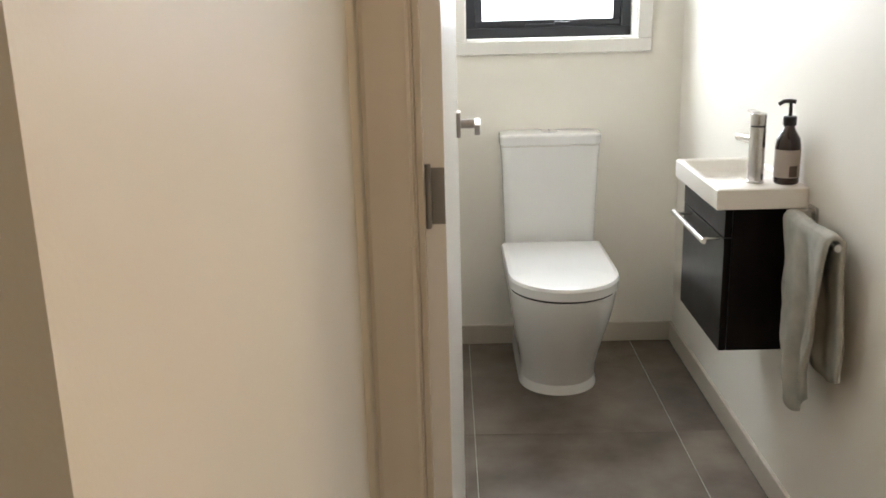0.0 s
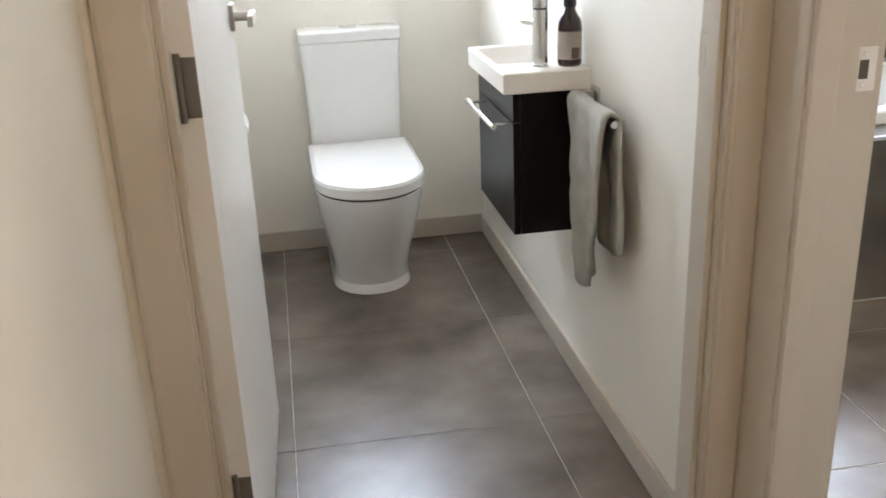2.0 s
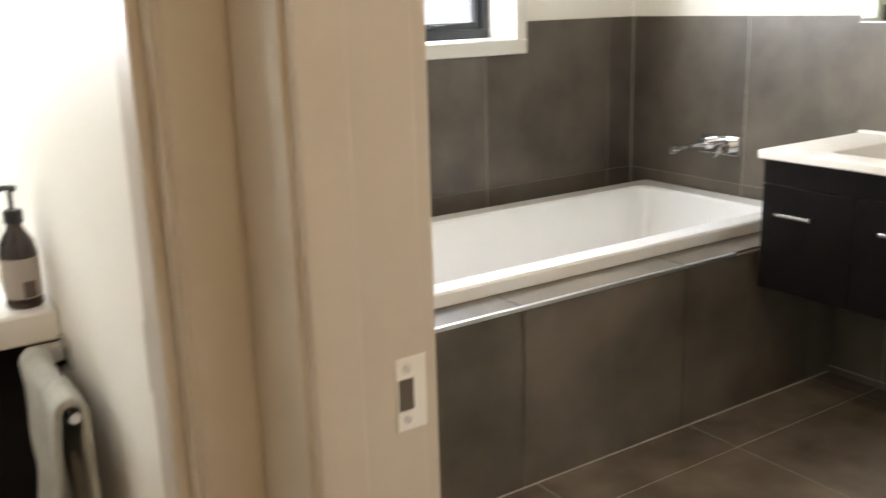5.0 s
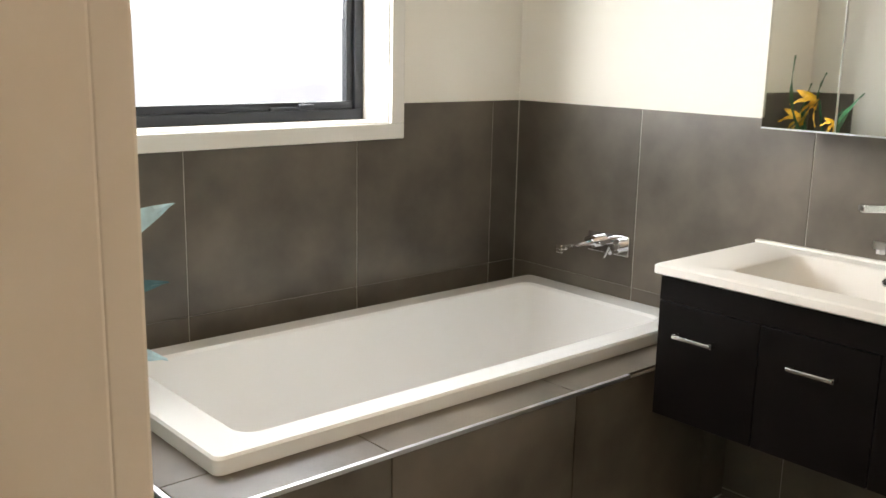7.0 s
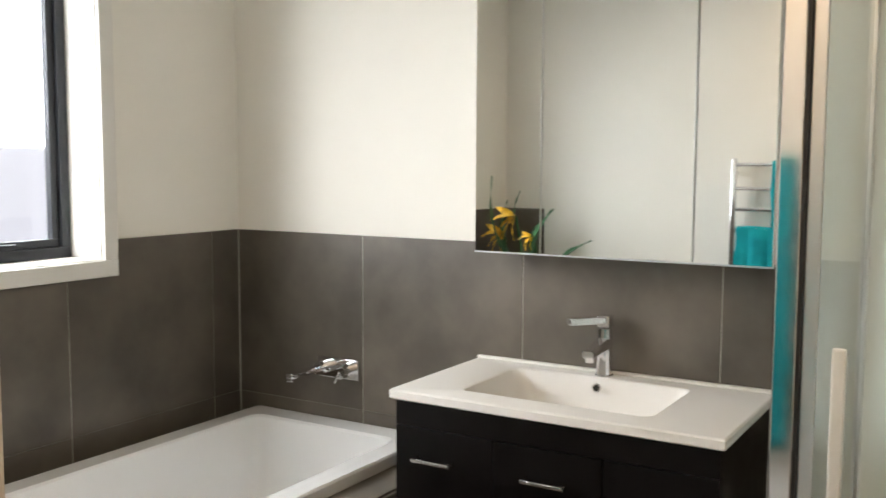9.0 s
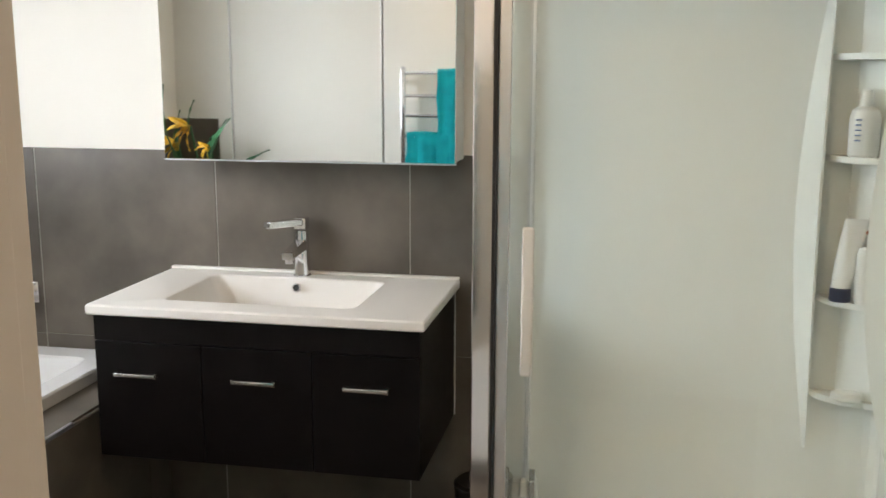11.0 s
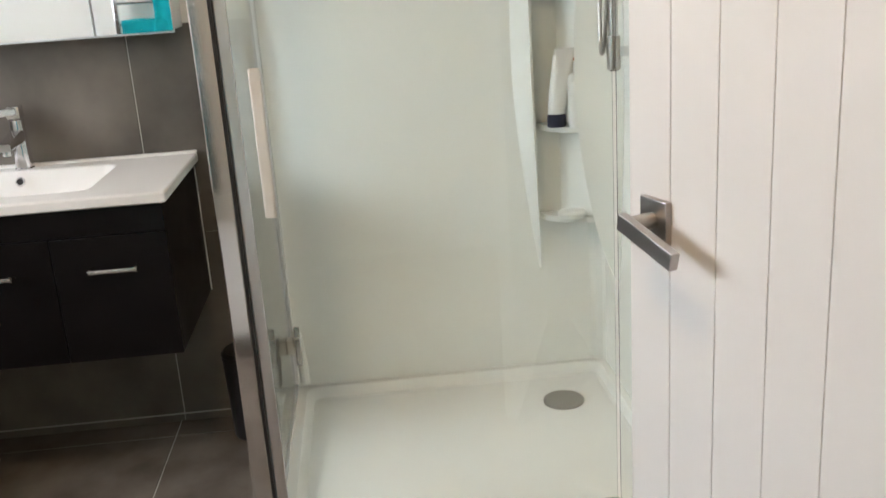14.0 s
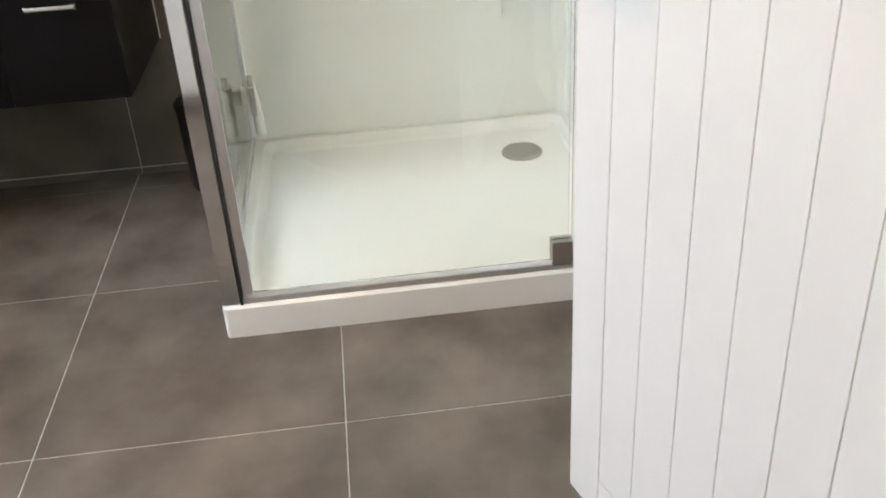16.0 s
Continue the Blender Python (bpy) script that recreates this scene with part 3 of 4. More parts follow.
sc = thing("corner_shelf_unit", 3.28, 0.77, 0.4, "white moulded corner shelf column in the shower", "shelf")
part("wing", fin(True), ACRYLIC, sc)
part("wing", fin(False), ACRYLIC, sc)
part("back", loft(bmesh.new(), [[(XR - 0.017, 0.895, z), (XR - 0.028, 0.82, z), (XR - 0.09, YS + 0.09, z), (3.22, YS + 0.028, z), (3.145, YS + 0.017, z), (XR - 0.018, YS + 0.018, z)] for z in (0.575, 1.70)]), ACRYLIC, sc)
for z in (0.575, 0.845, 1.222, 1.482):
    deep = 0.14 if z > 0.6 else 0.105
    pts = [(XR - 0.017, YS + 0.017), (XR - 0.017, 0.885)] + [(XR - 0.017 - deep * math.sin(a) ** 0.9, 0.885 - 0.14 * (1 - math.cos(a)) ** 0.9) for a in [radians(9 * i) for i in range(1, 10)]] + [(3.20, YS + 0.017)]
    part("shelf", prism(bmesh.new(), pts, "z", z - 0.016, z), ACRYLIC, sc)

sf = thing("shower_screen", SX + 0.03, SY - 0.03, 0.08, "clear glass corner shower screen with chrome posts", "shower screen")
GX, GY = SX + 0.018, SY - 0.020
part("corner_post", B(GX - 0.012, GY - 0.022, 0.080, GX + 0.018, GY + 0.016, 1.98, bevel=0.003), CHROME, sf, "polished chrome corner post")
part("post_seal", B(GX - 0.013, GY - 0.028, 0.080, GX + 0.012, GY - 0.022, 1.98), RUBBER, sf, "black rubber seal")
part("bottom_channel", B(GX - 0.010, YS + 0.017, 0.0805, GX + 0.014, GY - 0.028, 0.096, bevel=0.002), ALU, sf)
part("bottom_channel", B(GX + 0.018, GY - 0.008, 0.0805, XR - 0.016, GY + 0.010, 0.100, bevel=0.002), ALU, sf)
part("head_rail", B(GX - 0.010, YS + 0.017, 1.955, GX + 0.014, GY - 0.022, 1.98, bevel=0.002), CHROME, sf)
part("head_rail", B(GX + 0.018, GY - 0.010, 1.955, XR - 0.016, GY + 0.010, 1.98, bevel=0.002), CHROME, sf)
part("wall_channel", B(XR - 0.040, GY - 0.012, 0.100, XR - 0.016, GY + 0.012, 1.955, bevel=0.002), ALU, sf)
part("side_glass", B(GX + 0.018, GY - 0.003, 0.100, XR - 0.040, GY + 0.003, 1.955), GLASS, sf, "clear glass side panel", shadow=False)
gd = part("door_glass", B(GX - 0.002, 0.905, 0.104, GX + 0.004, GY - 0.052, 1.955), GLASS, sf, "clear glass pivot door", shadow=False)
part("fixed_glass", B(GX - 0.002, YS + 0.017, 0.096, GX + 0.004, 0.897, 1.955), GLASS, sf, "clear fixed glass panel", shadow=False)
part("door_stile", B(GX - 0.005, GY - 0.052, 0.100, GX + 0.007, GY - 0.030, 1.955, bevel=0.002), ALU, sf, "slim aluminium door stile")
hb = bmesh.new()
box(hb, GX - 0.036, 1.566, 0.868, GX - 0.022, 1.588, 1.150, bevel=0.004)
for z in (0.890, 1.122):
    box(hb, GX - 0.023, 1.571, z - 0.008, GX - 0.002, 1.583, z + 0.008, bevel=0.001)
part("door_handle", hb, WHITEPL, sf, "pale metal pull handle")
for z in (0.094, 1.90):
    hb = bmesh.new()
    box(hb, GX - 0.016, 0.897, z, GX - 0.003, 0.945, z + 0.062, bevel=0.002)
    box(hb, GX + 0.005, 0.897, z, GX + 0.018, 0.945, z + 0.062, bevel=0.002)
    part("pivot_clamp", hb, STEEL, sf, "square satin steel pivot clamp")

rs = thing("shower_rail", 2.93, YS + 0.06, 1.05, "chrome riser rail with hand shower hose", "shower rail")
part("rail", cyl(bmesh.new(), (2.93, 0.765, 1.03), (2.93, 0.765, 1.78), 0.012), STEEL, rs)
for z in (1.075, 1.73):
    part("bracket", cyl(bmesh.new(), (2.93, 0.765, z), (2.93, YS + 0.016, z), 0.012), CHROME, rs)
    part("collar", cyl(bmesh.new(), (2.93, 0.765, z - 0.04), (2.93, 0.765, z + 0.04), 0.017), BRUSHED, rs)
pts = []
for i in range(41):
    t = i / 40
    pts.append((2.965 - 0.045 * math.sin(math.pi * (t - 0.5)), 0.770 + 0.015 * math.sin(math.pi * t), 1.62 - 0.55 * math.sin(math.pi * t) ** 0.6))
part("hose", tube(bmesh.new(), pts, 0.0055), BRUSHED, rs, "flexible metal shower hose")
part("hand_shower", tube(bmesh.new(), [(2.93, 0.80, 1.55), (2.93, 0.815, 1.66), (2.93, 0.84, 1.73)], 0.014), CHROME, rs)
part("rose", cyl(bmesh.new(), (2.93, 0.838, 1.745), (2.93, 0.868, 1.725), 0.045), CHROME, rs)
mx = thing("shower_mixer", 2.712, YS, 0.98, "chrome square shower mixer on the wall", "tap")
part("plate", B(2.662, YS + 0.016, 0.930, 2.762, YS + 0.024, 1.030, bevel=0.003), CHROME, mx)
part("body", B(2.686, YS + 0.022, 0.958, 2.734, YS + 0.094, 1.002, bevel=0.006), BRUSHED, mx)
part("lever", B(2.698, YS + 0.068, 0.880, 2.722, YS + 0.090, 0.965, bevel=0.004), BRUSHED, mx)


# ---- toiletries on the corner shelves ----
def bottle(name, x, y, z, prof, mat, label, cap=None, capmat=None):
    b = thing(name, x, y, z, label, "bottle", group="shower toiletries")
    part("bottle", lathe(bmesh.new(), x, y, [(r, z + h) for r, h in prof]), mat, b)
    if cap:
        part("cap", lathe(bmesh.new(), x, y, [(r, z + h) for r, h in cap]), capmat, b)
    return b


bt = bottle("shampoo_bottle", 3.275, 0.812, 1.222, [(0.034, 0), (0.037, 0.006), (0.037, 0.10), (0.031, 0.118), (0.015, 0.128)], WHITEPL, "white plastic shampoo bottle with printed label",
            [(0.015, 0.128), (0.016, 0.132), (0.013, 0.165), (0.011, 0.17)], WHITEPL)
for k in range(5):
    part("print_line", B(3.2415, 0.825 - 0.018 + 0.002 * k, 1.315 - 0.013 * k, 3.2435, 0.842, 1.319 - 0.013 * k), BLUEPRINT, bt)
bt = thing("conditioner_tube", 3.265, 0.842, 0.845, "cream squeeze tube standing on dark cap", "tube", group="shower toiletries")
part("cap", lathe(bmesh.new(), 3.265, 0.842, [(0.026, 0.845), (0.027, 0.850), (0.026, 0.878), (0.022, 0.881)]), NAVY, bt, "navy blue cap")
part("tube", loft(bmesh.new(), [rrect(3.265 - a, 3.265 + a, 0.842 - b - 0.16 * (z - 0.88), 0.842 + b - 0.16 * (z - 0.88), min(a, b) * 0.95, z) for a, b, z in ((0.024, 0.024, 0.8815), (0.026, 0.028, 0.93), (0.020, 0.030, 1.0), (0.006, 0.030, 1.055), (0.003, 0.030, 1.062))]), WHITEPL, bt)
bt = thing("pump_bottle", 3.235, 0.785, 0.845, "white pump bottle with orange pump", "bottle", group="shower toiletries")
part("bottle", loft(bmesh.new(), [rrect(3.235 - a, 3.235 + a, 0.785 - a, 0.785 + a, a * 0.7, z) for a, z in ((0.026, 0.846), (0.028, 0.852), (0.028, 0.975), (0.022, 0.99), (0.010, 0.995))]), WHITEPL, bt)
part("pump", tube(bmesh.new(), [(3.235, 0.785, 0.995), (3.235, 0.785, 1.035), (3.225, 0.79, 1.038), (3.205, 0.80, 1.036)], 0.005), material("copper_plastic", (0.45, 0.16, 0.07), 0.4), bt)
single("soap_bar", loft(bmesh.new(), [rrect(3.262 - a, 3.262 + a, 0.805 - b, 0.805 + b, b, z) for a, b, z in ((0.024, 0.034, 0.5755), (0.030, 0.042, 0.583), (0.030, 0.042, 0.590), (0.022, 0.032, 0.598))]), WHITEPL, "worn white soap bar lying on the shelf", "soap")
sq = thing("shower_squeegee", 3.30, 1.622, 0.22, "white and chrome squeegee hanging on shower glass", "squeegee")
part("blade", B(3.16, 1.622, 0.235, 3.172, 1.637, 0.350, bevel=0.002), STEEL, sq)
part("handle", tube(bmesh.new(), [(3.17, 1.632, 0.325), (3.195, 1.630, 0.28), (3.21, 1.626, 0.21), (3.21, 1.624, 0.16)], 0.015), WHITEPL, sq)
part("hook", B(3.19, 1.628, 0.255, 3.225, 1.6645, 0.300, bevel=0.004), WHITEPL, sq)

wb = thing("waste_bin", 3.245, 1.785, 0, "small black round waste bin beside the vanity", "bin")
part("bin", lathe(bmesh.new(), 3.245, 1.785, [(0.066, 0.0), (0.068, 0.004), (0.075, 0.245), (0.077, 0.25)]), PUMP, wb)
part("lid", lathe(bmesh.new(), 3.245, 1.785, [(0.078, 0.25), (0.078, 0.262), (0.069, 0.271), (0.01, 0.275)]), PUMP, wb)


# ---- towel rail and teal towels on the partition ----
hr = thing("heated_towel_rail", PX1, 2.2, 1.0, "chrome ladder towel rail on the bathroom wall", "towel rail")
for y in (1.90, 2.525):
    part("post", B(PX1 + 0.055, y - 0.012, 0.62, PX1 + 0.080, y + 0.012, 1.47, bevel=0.004), CHROME, hr)
    for z in (0.70, 1.40):
        part("bracket", cyl(bmesh.new(), (PX1 + 0.001, y, z), (PX1 + 0.056, y, z), 0.010), CHROME, hr)
for z in (1.44, 1.325, 1.225, 1.125, 0.98, 0.86, 0.74):
    part("bar", cyl(bmesh.new(), (PX1 + 0.068, 1.912, z), (PX1 + 0.068, 2.513, z), 0.009, seg=14), CHROME, hr)


def draped(name, bar, u0, u1, front, back, mat, label, gap=0.016, folds=3.0, amp=0.006, seed=0.0, taper=0.0, drop=0.0):
    """A towel over a bar that runs along y. bar: x and z of its middle; front and back: lengths hanging on either side; the front is towards sign."""
    bx, bz, sign = bar
    bm = bmesh.new()
    nu, rows = 36, []
    path = [(-gap, -back * (1 - i / 12)) for i in range(12)] + [(-gap * math.cos(a), gap * math.sin(a)) for a in [math.pi * k / 8 for k in range(9)]] + [(gap, -front * (i + 1) / 20) for i in range(20)]
    for px, pz in path:
        hang = max(0, -pz)
        row = []
        for j in range(nu + 1):
            s = j / nu
            y = u0 + (u1 - u0) * s
            mid = (u0 + u1) / 2
            y -= 0.22 * hang if px < 0 and sign < 0 else 0
            squeeze = 1 - taper * min(1, hang / max(front, 0.01)) * (1 if px > 0 else 0.4)
            y = mid + (y - mid) * squeeze
            wob = amp * min(1, 0.25 + hang * 6) * (math.sin(2 * math.pi * folds * s + seed + 2.2 * hang) + 0.5 * math.sin(2 * math.pi * folds * 2.3 * s + 1.3 * seed))
            crease = 0.55 * math.sin(31 * hang + 9 * s + seed) * math.sin(7 * s + 17 * hang) + 0.4 * math.sin(52 * hang - 14 * s + 2 * seed)
            wob += amp * 0.55 * min(1, hang * 8) * crease
            y += amp * 0.7 * math.sin(24 * hang + 3 * s + seed) * min(1, hang * 8)
            z = bz + pz * (1 + drop * math.exp(-((s - 0.45) / 0.22) ** 2) if px > 0 else 1 + 0.08 * math.sin(5 * s)) + 0.003 * math.sin(9 * s + seed)
            row.append(bm.verts.new((bx + sign * (px + (wob if px > -gap * 0.9 else wob * 0.5)), y, z)))
        rows.append(row)
    for a, b in zip(rows, rows[1:]):
        for j in range(nu):
            bm.faces.new((a[j], a[j + 1], b[j + 1], b[j]))
    ob = single(name, bm, mat, label, "towel")
    so = ob.modifiers.new("thickness", "SOLIDIFY")
    so.thickness, so.offset = 0.009, 0.0
    return ob


draped("teal_towel", (PX1 + 0.068, 1.125, 1), 2.20, 2.505, 0.42, 0.40, TEAL, "folded teal bath towel over lower rail bars", seed=1.0)
draped("teal_towel", (PX1 + 0.068, 1.44, 1), 1.925, 2.345, 0.88, 0.80, TEAL, "long teal bath towel over top rail bar", gap=0.020, folds=2.5, amp=0.007, seed=2.2)


# ---- doors ----
def lever_set(d, x, y, z, s, out, droop=0.0, lab="brushed nickel square lever handle"):
    """Rosette, neck and lever on a door face at local y; s: the face's side, out: which way along x the lever points."""
    r = part("rosette", box(bmesh.new(), x - 0.027, y, z - 0.027, x + 0.027, y + s * 0.009, z + 0.027, bevel=0.0015), BRUSHED, d, lab)
    part("neck", cyl(bmesh.new(), (x, y + s * 0.008, z), (x, y + s * 0.050, z), 0.010, seg=20), BRUSHED, r)
    bm = box(bmesh.new(), x - out * 0.013, y + s * 0.040, z - 0.011, x + out * 0.098, y + s * 0.052, z + 0.011, bevel=0.0015)
    bmesh.ops.rotate(bm, verts=bm.verts, cent=(x, y, z), matrix=Matrix.Rotation(radians(out * droop), 3, "Y"))
    part("lever", bm, BRUSHED, r)


def grooved_door(name, x, y, rz, width, n, label, lift=0.012):
    """A door leaf in its own metres: x from the hinge to the free edge, y through its thickness."""
    d = thing(name, x, y, 0.0, label, "door", rz=rz, kind="structure")
    ORIGIN[d.name] = (0, 0, 0)
    z0, z1, th = lift, DH - 0.004, 0.035
    # core with raised boards on both faces and a plain margin all round
    core = part("core", B(0, 0.0022, z0, width, th - 0.0022, z1), GROOVE, d)
    m = 0.083
    for s in (0, 1):
        y0, y1 = (0.0, 0.0045) if s == 0 else (th - 0.0045, th)
        part("stile", B(0, y0, z0, m - 0.0012, y1, z1, bevel=0.0012), DOOR, d)
        part("stile", B(width - m + 0.0012, y0, z0, width, y1, z1, bevel=0.0012), DOOR, d)
        if n == 1:
            part("panel", B(m - 0.0012, y0, z0, width - m + 0.0012, y1, z1), DOOR, d)
            continue
        step = (width - 2 * m) / n
        part("bottom_rail", B(m - 0.0005, y0, z0, width - m + 0.0005, y1, z0 + 0.0750, bevel=0.0009), DOOR, d)
        for k in range(n):
            part("board", B(m + k * step + 0.0007, y0, z0 + 0.0757, m + (k + 1) * step - 0.0007, y1, z1, bevel=0.0009), DOOR, d)
    for a in ((-0.0005, 0.0005), (width - 0.0005, width + 0.0015)):
        part("edge", B(a[0], 0.0, z0, a[1], th, z1), DOOR, d)
    part("edge", B(0, 0.0002, z0 - 0.001, width, th - 0.0002, z0 + 0.001), DOOR, d)
    return d


ang = 17.6
bd = grooved_door("door_1", 0.972, BY0 + 0.0, ang, 0.850, 8, "white grooved bathroom door standing open with square lever handle", 0.050)
lever_set(bd, 0.850 - 0.060, 0.035, 0.994, 1, -1, 13.0)
lever_set(bd, 0.850 - 0.060, 0.0, 0.994, -1, -1)
wd = grooved_door("door_2", 0.030, 1.822, 87.9, 0.745, 1, "white toilet door standing open against the wall")
lever_set(wd, 0.745 - 0.070, 0.0, 1.0, -1, -1)
for z in (0.28, 0.985, 1.76):
    h = part("hinge", B(-0.0022, 0.000, z - 0.044, -0.0005, 0.021, z + 0.044, bevel=0.0008), HINGE, wd, "brushed steel butt hinge")
    part("knuckle", cyl(bmesh.new(), (-0.004, 0.026, z - 0.05), (-0.004, 0.026, z + 0.05), 0.005, seg=12), HINGE, h)

# ---- toilet ----
TX, BK = 0.383, YW - 0.002
wc = thing("toilet", TX, 3.4, 0, "white close-coupled toilet with lid closed", "toilet")


def dee(hw, yf, z, yb=BK, n=22):
    """D-shaped outline: straight at the wall, rounded to the front."""
    c = yf + hw * 1.12
    pts = [(TX + hw, yb, z)]
    for i in range(n + 1):
        a = math.pi * i / n
        k = 2 / 2.08
        pts.append((TX + hw * math.copysign(abs(math.cos(a)) ** k, math.cos(a)), c - (c - yf) * abs(math.sin(a)) ** k, z))
    pts.append((TX - hw, yb, z))
    return pts


part("pan", loft(bmesh.new(), [dee(*a) for a in ((0.130, 3.258, 0), (0.130, 3.258, 0.008), (0.124, 3.266, 0.03), (0.124, 3.250, 0.08), (0.133, 3.212, 0.14), (0.147, 3.164, 0.21), (0.159, 3.120, 0.28), (0.166, 3.088, 0.34), (0.168, 3.078, 0.372), (0.165, 3.082, 0.377))]), CERAMIC, wc)
part("seat_seam", loft(bmesh.new(), [dee(0.1662, 3.0802, 0.3735, 3.60), dee(0.1662, 3.0802, 0.386, 3.60)]), SEAM, wc)
part("lid", loft(bmesh.new(), [dee(*a) for a in ((0.168, 3.068, 0.384, 3.603), (0.172, 3.063, 0.387, 3.606), (0.173, 3.061, 0.414, 3.606), (0.170, 3.066, 0.423, 3.603), (0.158, 3.082, 0.4285, 3.595), (0.05, 3.25, 0.4305, 3.5))]), CERAMIC, wc, "closed white soft-close lid")
part("cistern", loft(bmesh.new(), [rrect(TX - a, TX + a, yf, BK, 0.028, z) for a, yf, z in ((0.157, 3.632, 0.386), (0.158, 3.630, 0.45), (0.166, 3.624, 0.70), (0.170, 3.622, 0.757))]), CERAMIC, wc)
part("lid_seam", loft(bmesh.new(), [rrect(TX - 0.167, TX + 0.167, 3.626, BK, 0.026, z) for z in (0.757, 0.761)]), GROOVE, wc)
part("cistern_lid", loft(bmesh.new(), [rrect(TX - a, TX + a, 3.622 - a + 0.172, BK, 0.028, z) for a, z in ((0.171, 0.761), (0.174, 0.764), (0.174, 0.792), (0.171, 0.798), (0.160, 0.800))]), CERAMIC, wc)
bt = part("flush_button", lathe(bmesh.new(), TX, 3.69, [(0.032, 0.800), (0.032, 0.803), (0.029, 0.8045), (0.005, 0.8045)]), CHROME, wc, "round chrome dual-flush button")
part("split", B(TX - 0.0008, 3.664, 0.8046, TX + 0.0008, 3.716, 0.8050), SEAM, bt)

ph = thing("toilet_roll_holder", XL, 3.02, 0.62, "white paper roll on a small wall holder", "toilet roll")
part("bracket", B(XL, 2.95, 0.655, XL + 0.06, 2.958, 0.670, bevel=0.002), CHROME, ph)
part("spindle", cyl(bmesh.new(), (XL + 0.055, 2.955, 0.66), (XL + 0.055, 3.09, 0.66), 0.006, seg=12), CHROME, ph)
part("roll", cyl(bmesh.new(), (XL + 0.055, 2.970, 0.640), (XL + 0.055, 3.075, 0.640), 0.050, seg=32), material("tissue", (0.85, 0.85, 0.84), 0.95, bump=0.2), ph)
bh = thing("toilet_brush_holder", -0.018, 3.30, 0, "white cylindrical toilet brush holder on the floor", "toilet brush")
part("pot", lathe(bmesh.new(), -0.018, 3.30, [(0.036, 0), (0.038, 0.004), (0.038, 0.255), (0.038, 0.262), (0.012, 0.264)]), WHITEPL, bh)
part("handle", cyl(bmesh.new(), (-0.018, 3.30, 0.262), (-0.018, 3.30, 0.30), 0.008, seg=14), WHITEPL, bh)

# ---- hand basin in the water closet ----
hv = thing("hand_basin_unit", 0.75, 2.72, 0.43, "small espresso wall-hung cabinet with white hand basin", "vanity")
HX0, HY0, HY1, HZ = 0.641, 2.512, 2.915, 0.834
part("carcass", B(0.684, HY0 + 0.012, 0.440, XW - 0.001, HY1 - 0.010, HZ - 0.048, bevel=0.001), ESPRESSO, hv)
dr = part("door", B(0.666, HY0 + 0.012, 0.440, 0.683, HY1 - 0.010, 0.715, bevel=0.0012), ESPRESSO, hv)
part("drawer_front", B(0.666, HY0 + 0.012, 0.718, 0.683, HY1 - 0.010, HZ - 0.048, bevel=0.0012), ESPRESSO, hv)
hb = cyl(bmesh.new(), (0.622, 2.535, 0.708), (0.622, 2.840, 0.708), 0.0068, seg=14)
for y in (2.56, 2.815):
    cyl(hb, (0.622, y, 0.708), (0.667, y, 0.708), 0.004, seg=12)
part("handle", hb, STEEL, dr, "satin steel bar handle")
h0 = [rrect(HX0 + 0.002, XW - 0.001, HY0 + 0.002, HY1 - 0.002, 0.003, HZ - 0.048), rrect(HX0, XW - 0.001, HY0, HY1, 0.004, HZ - 0.045),
      rrect(HX0, XW - 0.001, HY0, HY1, 0.004, HZ - 0.003), rrect(HX0 + 0.003, XW - 0.001, HY0 + 0.003, HY1 - 0.003, 0.004, HZ)]
for i, z in ((0.0, HZ), (0.004, HZ - 0.003), (0.010, HZ - 0.030), (0.030, HZ - 0.042), (0.06, HZ - 0.043)):
    h0.append(rrect(HX0 + 0.014 + i, XW - 0.018 - i, HY0 + 0.110 + i * 2.2, HY1 - 0.014 - i, 0.012, z))
part("basin", loft(bmesh.new(), h0), BASIN, hv, "shallow white rectangular basin top")

ht = thing("hand_basin_tap", 0.749, 2.588, HZ, "tall brushed steel pillar basin tap", "tap")
part("body", lathe(bmesh.new(), 0.749, 2.588, [(0.021, HZ), (0.0215, HZ + 0.003), (0.0185, HZ + 0.006), (0.0185, HZ + 0.128), (0.0175, HZ + 0.130)]), STEEL, ht)
part("seam", cyl(bmesh.new(), (0.749, 2.588, HZ + 0.130), (0.749, 2.588, HZ + 0.134), 0.0165), SEAM, ht)
part("cap", lathe(bmesh.new(), 0.749, 2.588, [(0.0180, HZ + 0.134), (0.0188, HZ + 0.137), (0.0188, HZ + 0.158), (0.0175, HZ + 0.161)]), STEEL, ht)
part("lever", box(bmesh.new(), 0.739, 2.594, HZ + 0.158, 0.755, 2.646, HZ + 0.164, bevel=0.002), STEEL, ht)
part("spout", cyl(bmesh.new(), (0.749, 2.596, HZ + 0.098), (0.735, 2.686, HZ + 0.092), 0.009), STEEL, ht)

so = thing("soap_dispenser", 0.815, 2.572, HZ, "amber glass pump bottle with grey paper label", "soap dispenser")
SB = (0.815, 2.572)
part("bottle", lathe(bmesh.new(), *SB, [(0.026, HZ), (0.0285, HZ + 0.004), (0.0285, HZ + 0.088), (0.026, HZ + 0.104), (0.015, HZ + 0.122), (0.0125, HZ + 0.128), (0.0125, HZ + 0.136)]), AMBER, so)
lb = part("label", lathe(bmesh.new(), *SB, [(0.0286, HZ + 0.016), (0.0289, HZ + 0.0165), (0.0289, HZ + 0.0795), (0.0286, HZ + 0.080)]), LABEL, so, "grey paper label")
bm = bmesh.new()
ring = [radians(a) for a in (262, 272, 282, 292, 302)]
